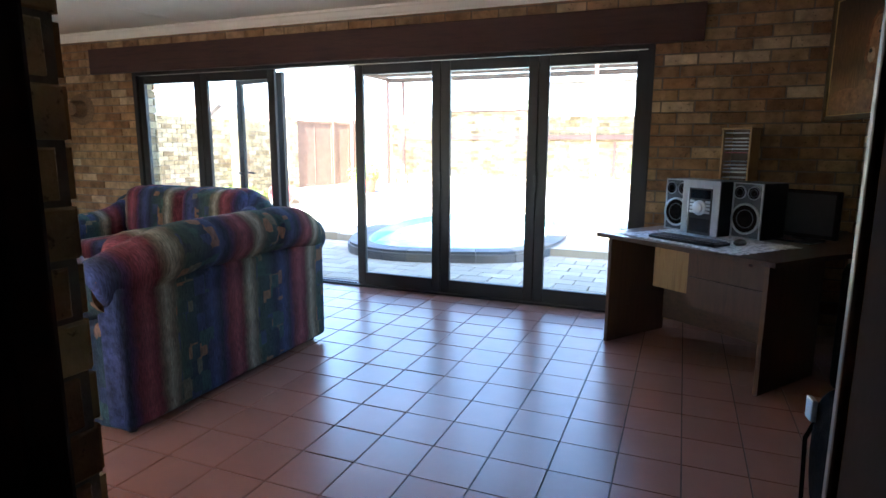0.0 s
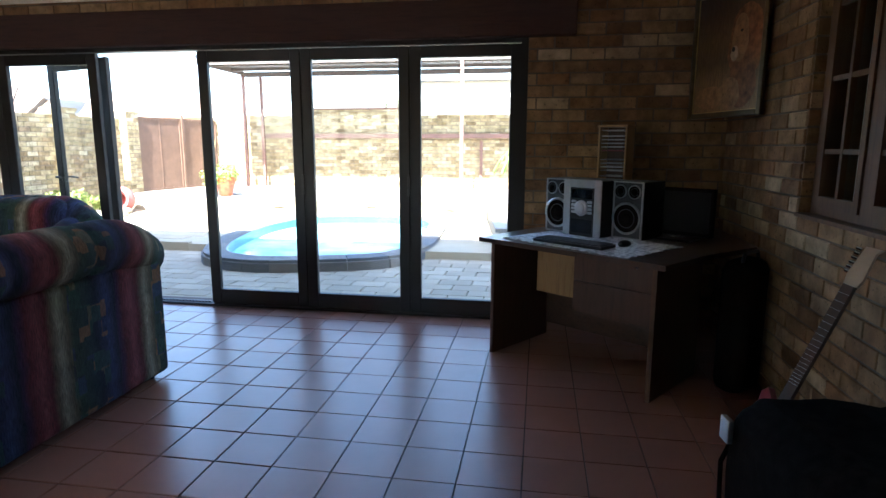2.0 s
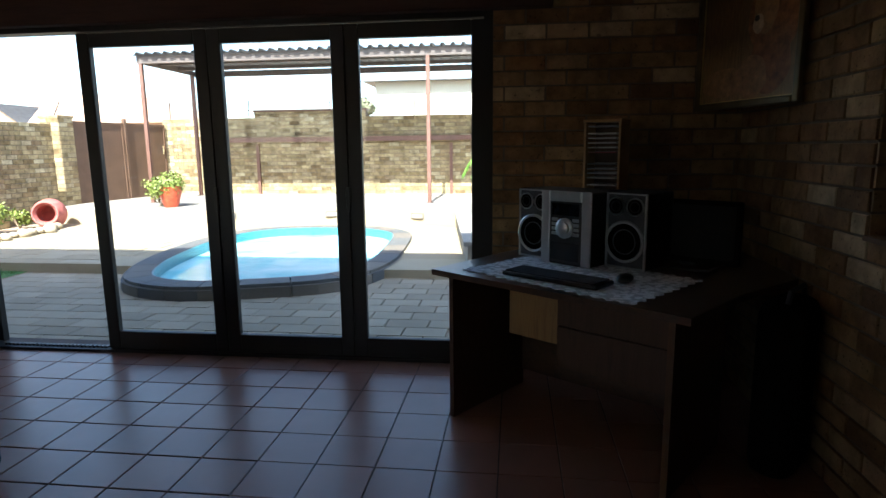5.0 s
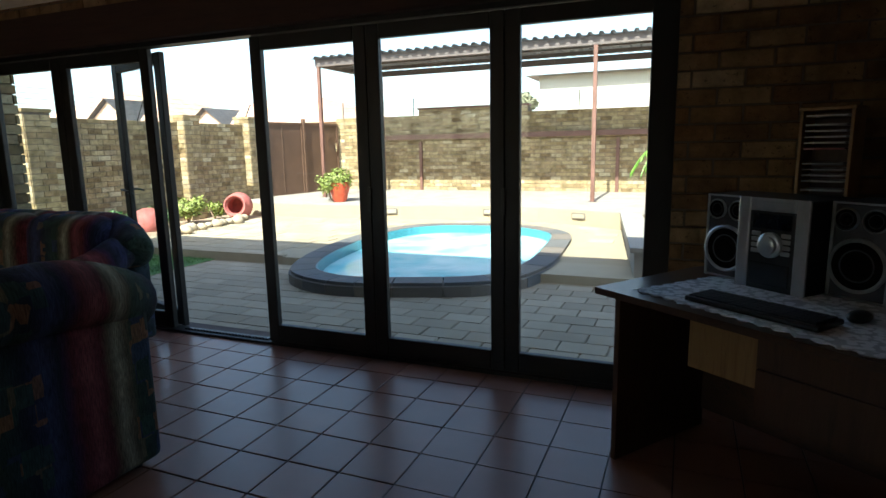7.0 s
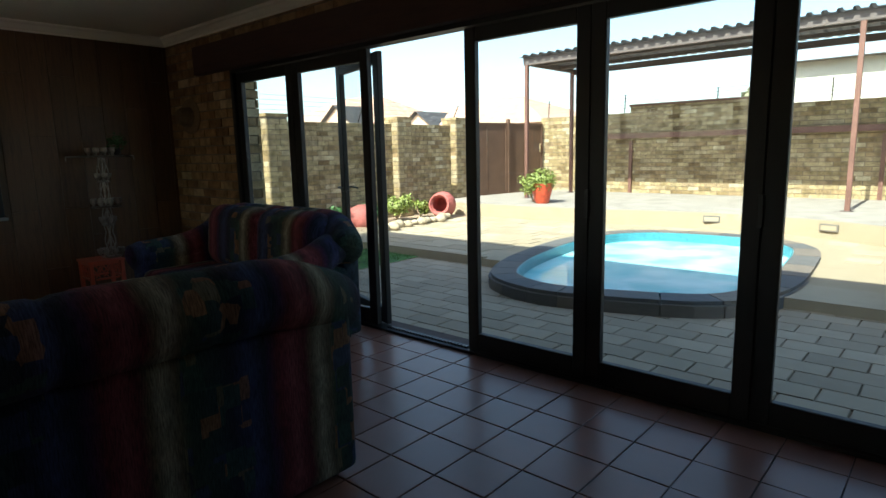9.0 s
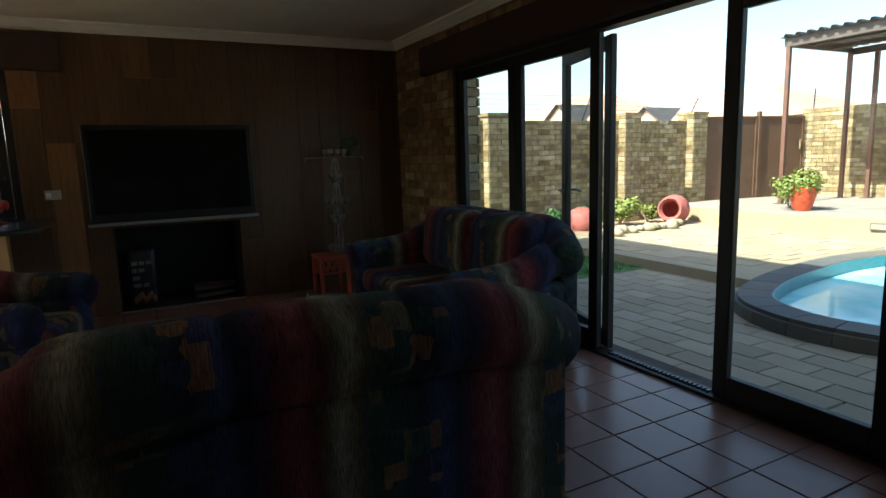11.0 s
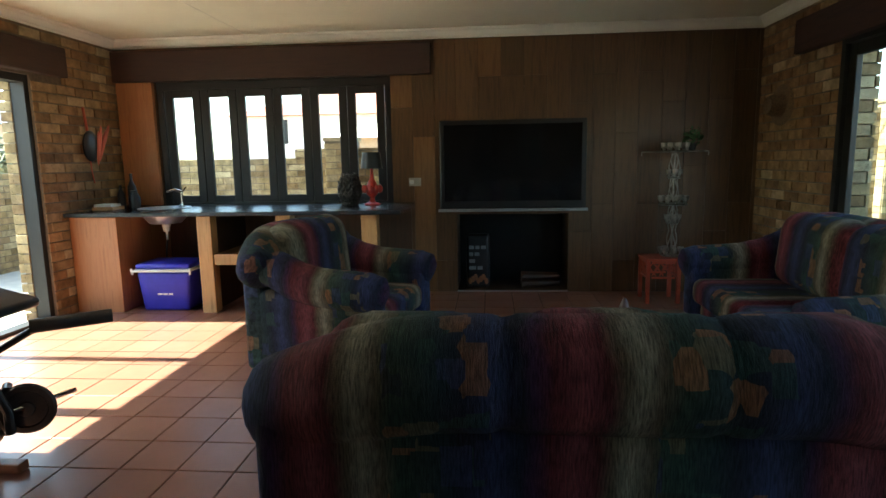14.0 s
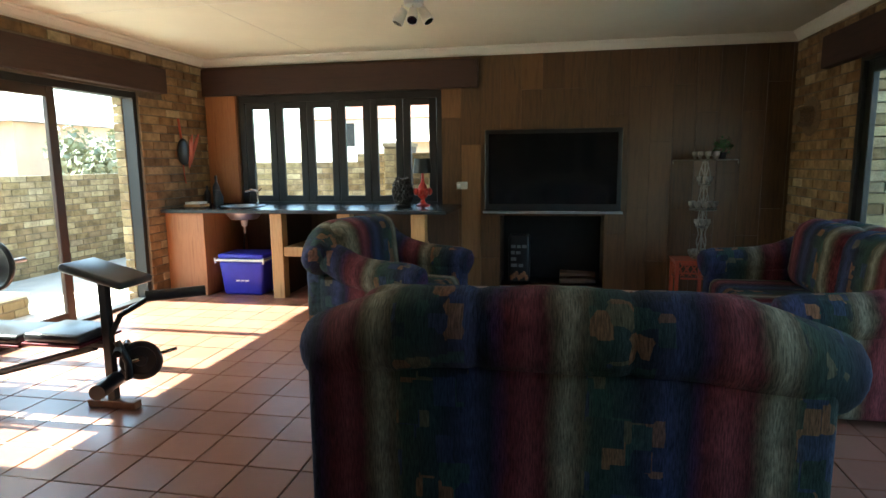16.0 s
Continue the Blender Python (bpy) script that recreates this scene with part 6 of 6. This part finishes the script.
fence("electric_fence", (GWX - 0.1, 9.0, 0), (GWX - 0.1, 14.3, 0), 1.87, 3, (0.5, 0, 0))
fence("electric_fence", (-6.6, 17.2, 0), (5.2, 17.2, 0), 2.07, 7, (0, 0.05, 0))

# ---- neighbours ----
M_SIDE = plain("pale_siding", (0.50, 0.50, 0.43), 0.8, var=0.08, scale=1.0, bmp=0.1, local=False)
M_ROOFT = plain("clay_roof", (0.42, 0.27, 0.19), 0.85, var=0.25, scale=2.0, bmp=0.3, local=False)
M_YARD = plain("pale_paving", (0.60, 0.55, 0.46), 0.9, var=0.12, scale=4, bmp=0.3, local=False)
M_ROOFR = plain("red_roof", (0.36, 0.13, 0.08), 0.8, var=0.25, scale=2.0, bmp=0.3, local=False)
M_PLAST = plain("tan_plaster", (0.50, 0.38, 0.28), 0.9, var=0.12, scale=1.0, bmp=0.1, local=False)


def house(loc, w, d, h, rh, label, roof=None, rz=0, gables=(), windows=(), wall=None):
    t = thing("neighbour_house", loc, label, "house", rz)
    part("wall", boxes((-w / 2, w / 2, -d / 2, d / 2, -0.5, h)), wall or M_PLAST, t)
    e = 0.4
    bm = bmesh.new()
    c = [(-w / 2 - e, -d / 2 - e, h), (w / 2 + e, -d / 2 - e, h), (w / 2 + e, d / 2 + e, h), (-w / 2 - e, d / 2 + e, h)]
    rg = [(-w / 2 + d / 2, 0, h + rh), (w / 2 - d / 2, 0, h + rh)] if w > d else [(0, -d / 2 + w / 2, h + rh), (0, d / 2 - w / 2, h + rh)]
    V = [bm.verts.new(q) for q in c + rg]
    fs = ((0, 1, 5, 4), (2, 3, 4, 5), (1, 2, 5), (3, 0, 4)) if w > d else ((0, 1, 4), (1, 2, 5, 4), (2, 3, 5), (3, 0, 4, 5))
    for f in fs:
        bm.faces.new([V[i] for i in f])
    bm.faces.new([V[i] for i in (3, 2, 1, 0)])
    part("roof", bm, roof or M_ROOFT, t)
    for (gx, gy, gw_, gh, gd2) in gables:
        g2 = new("gable")
        g2.parent = t
        bm = bmesh.new()
        V = [bm.verts.new(q) for q in ((gx - gw_, gy, h), (gx + gw_, gy, h), (gx, gy, h + gh), (gx - gw_, gy + gd2, h), (gx + gw_, gy + gd2, h), (gx, gy + gd2, h + gh))]
        for f in ((0, 1, 2), (5, 4, 3), (0, 2, 5, 3), (1, 4, 5, 2), (0, 3, 4, 1)):
            bm.faces.new([V[i] for i in f])
        part("gable_wall", bm, M_PLAST, g2)
        bm = bmesh.new()
        for s in (-1, 1):
            V = [bm.verts.new(q) for q in ((gx + s * (gw_ + 0.3), gy - 0.3, h - 0.1), (gx, gy - 0.3, h + gh + 0.1), (gx, gy + gd2, h + gh + 0.1), (gx + s * (gw_ + 0.3), gy + gd2, h - 0.1))]
            bm.faces.new(V if s > 0 else list(reversed(V)))
        bmesh.ops.solidify(bm, geom=bm.faces[:], thickness=0.15)
        part("gable_roof", bm, M_SHEET, g2)
    for (x, y, z, ww, hh, sx) in windows:
        w2 = new("window")
        w2.parent = t
        if sx:
            part("window_frame", boxes((x - 0.03, x + 0.03, y - ww / 2, y + ww / 2, z, z + hh)), M_WHITE, w2)
            part("pane", boxes((x - 0.04, x + 0.04, y - ww / 2 + 0.08, y + ww / 2 - 0.08, z + 0.08, z + hh - 0.08)), M_BLACK, w2)
        else:
            part("window_frame", boxes((x - ww / 2, x + ww / 2, y - 0.03, y + 0.03, z, z + hh)), M_WHITE, w2)
            part("pane", boxes((x - ww / 2 + 0.08, x + ww / 2 - 0.08, y - 0.04, y + 0.04, z + 0.08, z + hh - 0.08)), M_BLACK, w2)
    return t


house((-34.0, 35.0, -0.4), 13, 9, 3.3, 2.6, "single-storey house with a tan tiled hip roof behind the wall", gables=((3.2, -5.0, 2.0, 1.5, 4.0),))
house((-21.6, 36.0, -0.4), 12, 9, 3.1, 1.9, "single-storey house with a tan tiled roof behind the wall", gables=((-2.6, -5.0, 1.3, 0.95, 4.0),))
house((2.2, 26.0, 0), 10.5, 5.0, 3.5, 0.35, "pale flat-roofed house beyond the garden wall", M_SHEET, wall=M_SIDE)
house((-24.5, 0.55, 0), 9, 9.5, 2.95, 1.7, "double-storey house with a red tiled roof beyond the wall", M_ROOFR, windows=((4.5, -3.3, 1.9, 0.9, 1.0, 1), (4.5, 1.0, 2.0, 1.2, 1.0, 1)), wall=M_WHITE)
house((-15.6, 3.3, -0.2), 3.0, 4.6, 2.1, 0.7, "small outbuilding with a pale tiled roof beyond the wall", M_YARD)
house((-18.5, -14.0, -0.2), 9, 6, 2.9, 0.9, "single-storey grey house beyond the south wall", M_SHEET, windows=((2.6, 3.0, 1.4, 1.2, 0.9, 0), (-1.0, 3.0, 1.4, 1.2, 0.9, 0)))


# leaf green paled to imitate the trees washed out by bright light
M_LEAFP = plain("leaf_washed_out", (0.21, 0.215, 0.13), 0.7, var=0.4, scale=6)


def tree(loc, h, r, seed, label):
    t = thing("tree", loc, label, "tree")
    rr = random.Random(seed)
    bm = bmesh.new()
    cyl(bm, (0, 0, 0), (0, 0, h * 0.5), 0.14, 0.09, 9)
    tips = []
    for _ in range(9):
        a = rr.uniform(0, 6.28)
        p = Vector((math.cos(a) * r * rr.uniform(0.3, 0.8), math.sin(a) * r * rr.uniform(0.3, 0.8), h * rr.uniform(0.55, 0.9)))
        cyl(bm, (0, 0, h * rr.uniform(0.3, 0.48)), p, 0.05, 0.02, 6)
        tips.append(p)
    part("trunk", bm, M_DESK, t)
    bm = bmesh.new()
    for p in tips:
        leafy(bm, p, r * 0.42, 330, 0.16, 0.7, rr.randint(0, 9999))
    tagged(part("crown", bm, M_LEAFP, t), kind="stuff")


tree((-11.7, -5.5, -0.55), 2.7, 1.6, 21, "leafy green tree beyond the south wall")
tree((-14.4, -6.2, -0.55), 2.9, 1.7, 22, "leafy green tree beyond the south wall")
tree((-34.0, -4.6, -0.3), 3.4, 1.6, 23, "small dark tree far beyond the west wall")
tree((-36.0, -1.8, -0.3), 3.6, 1.5, 24, "small dark tree far beyond the west wall")
tree((-3.0, 22.0, -0.3), 3.4, 0.45, 25, "slim dark conifer beyond the north wall")

# south yard
struct("south_yard", boxes((-14.0, 5.0, -1.7, SY - TH, -0.30, -0.08)), M_YARD, "pale bright paving behind the house")
struct("south_planter", boxes((-3.55, -0.6, -0.75, -0.06, -0.08, 0.10)), M_MORTAR, "low brick-faced step in the yard")
sp_w = bpy.data.objects["south_planter"]
struct("step_top", boxes((-3.57, -0.58, -0.77, -0.05, 0.10, 0.13)), M_YARD, "pale top of the low step")

# ---- brick and tile pieces, last ----
bricks(wn_, (EX, NY, 0), X, -Y, 0.001, 0.1)
bricks(wn_, (WX, NY, 0), X, -Y, EX - WX, CZ, [(GX0 - WX, GX1 - WX, -1, GZ), (0.71, 6.90, 2.09, 2.35)], (6.3, 9.0), 290)
bricks(we_, (EX, NY, 0), -Y, -X, NY - 2.99, CZ, [(1.26, 3.02, 0.996, 2.255)], (0, 3.0), 290)
bricks(ws_, (EX, SY, 0), -X, Y, EX - WX, CZ, [(EX - SX1, EX - SX0, -1, 2.05), (2.8, 7.18, 2.07, 2.32)], (6.6, 9.0), 290)
tile_face(we_, "brick", (EX, 5.96, 1.012), X, -Y, 0.05, 1.24, 0.222, 0.073, 0.011, (M_BRICK, M_BRICK_I), limit=0)
tile_face(wp_, "brick", (PX0, SY, 0), Y, X, 1.99, 2.5, 0.222, 0.073, 0.011, (M_BRICK, M_BRICK_I), limit=60, near=(1.7, 3))
tile_face(wp_, "brick", (PX0, 2.98, 0), -X, Y, 0.93, 2.5, 0.222, 0.073, 0.011, (M_BRICK, M_BRICK_I), limit=60)
# outer reveals of the openings
for (o, u, n, L, par) in (((GX0, NY + 0.10, 0), Y, X, 0.14, wn_), ((GX1, NY + 0.24, 0), -Y, -X, 0.14, wn_)):
    tile_face(par, "brick", o, u, n, L, GZ, 0.222, 0.073, 0.011, (M_BRICKO, M_BRICKO_I), limit=0, lift=0.03)
tile_face(ws_, "brick", (SX0, SY - TH, 0), Y, X, 0.10, 2.04, 0.222, 0.073, 0.011, (M_BRICKO, M_BRICKO_I), limit=40, lift=0.05)
# boards of the clad wall
tile_face(ww_, "board", (WX, SY, 0.0), Y, X, NY - SY, 2.44, 0.1, 0.1, 0.0, (M_CLAD, M_CLAD), [(-1, 99, -1, 99)], limit=0)
rb = random.Random(5)
y = WY1
while y < NY - 0.02:
    w = min(0.212, NY - y)
    if y < FY0 < y + w + 0.06:
        w = FY0 - y
    if FY0 - 0.06 < y < FY1 - 0.01:
        w = (FY1 - FY0) / 5
    z = -rb.choice((0.0, 0.35, 0.62, 0.9))
    while z < 2.43:
        h = 1.215
        z0, z1 = max(z, 0.0), min(z + h, 2.44)
        z += h + 0.003
        segs = [(z0, z1)]
        if y + w > FY0 - 0.03 and y < FY1 + 0.03:
            segs = [(max(z0, FZ1 + 0.002), z1)] if z1 > 0.85 else []
            if y < FY0 - 0.02 or y + w > FY1 + 0.02:
                segs = [(z0, z1)]
        for a, b in segs:
            if b - a < 0.02:
                continue
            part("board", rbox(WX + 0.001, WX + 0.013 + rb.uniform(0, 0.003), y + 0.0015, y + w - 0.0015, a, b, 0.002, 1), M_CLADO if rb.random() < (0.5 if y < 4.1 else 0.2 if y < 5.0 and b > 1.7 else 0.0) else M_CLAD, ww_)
    y += w
for (a, b, c, d) in ((SY + 0.02, WY0, WT, 2.44), (WY0, WY1, WT, 2.44)):
    part("board", boxes((WX + 0.001, WX + 0.012, a, b, c, d)), M_CLAD, ww_)
part("board", boxes((WX + 0.001, WX + 0.012, SY + 0.02, WY1, 0.0, WB)), M_CLAD, ww_)

# floor tiles, joints through (1.0, 5.2)
FP = 0.26
ox = 1.0 - FP * 24 - 0.004
oy = 5.2 - FP * 17 - 0.004
tile_face(floor, "tile", (ox + FP * 8, oy, -0.006), X, Z, EX - ox - FP * 8 + 0.0, NY - oy, FP - 0.0065, FP - 0.0065, 0.0065, (M_TILE, M_TILE_I), near=(0, 4.2), limit=300, depth=0.006, stagger=0.0, off=FP, up=Y, jit=0.0005, wob=0.0004)
tile_face(floor, "tile", (ox, oy, -0.006), X, Z, FP * 8 - 0.009, NY - oy, FP - 0.0065, FP - 0.0065, 0.0065, (M_TILE, M_TILE_I), limit=0, depth=0.006, stagger=0.0, off=FP, up=Y, jit=0.0005, wob=0.0004)
# pavers
tile_face(pv, "paver", (-4.05, NY + TH + 0.0, PZ - 0.02), X, Z, 8.55, 9.82 - NY - TH, 0.33, 0.20, 0.012, (M_PAVE, M_PAVE_I), near=(0, 6.5), limit=300, depth=0.02, up=Y, jit=0.004)
tile_face(pv, "paver", (GWX, NY + TH + 0.0, PZ - 0.02), X, Z, 3.14, 8.65 - NY - TH, 0.33, 0.20, 0.012, (M_PAVE, M_PAVE_I), limit=0, depth=0.02, up=Y, jit=0.004)
# garden walls
bricks(gw, (GWX, 8.3, -0.05), Y, X, 6.15, 1.91, (), (1.5, 5.5), 300, True)
bricks(gw, (GWX, -1.6, -0.05), Y, X, 9.9, 1.54, [(-1, 3.7, 1.42, 3)], (0, 1), 0, True)
bricks(gn_, (-6.75, 17.1, UZ), X, -Y, 12.2, 1.89, [(-1, 2.3, 1.76, 3), (4.95, 13, 1.76, 3)], (2, 6), 300, True)
bricks(sp_w, (-0.6, -0.06, -0.08), -X, Y, 2.95, 0.18, (), (0, 9), 60, True)
bricks(gs_, (3.0, -1.7, -0.1), -X, Y, 15.0, 1.33, (), (6, 10), 250, True)
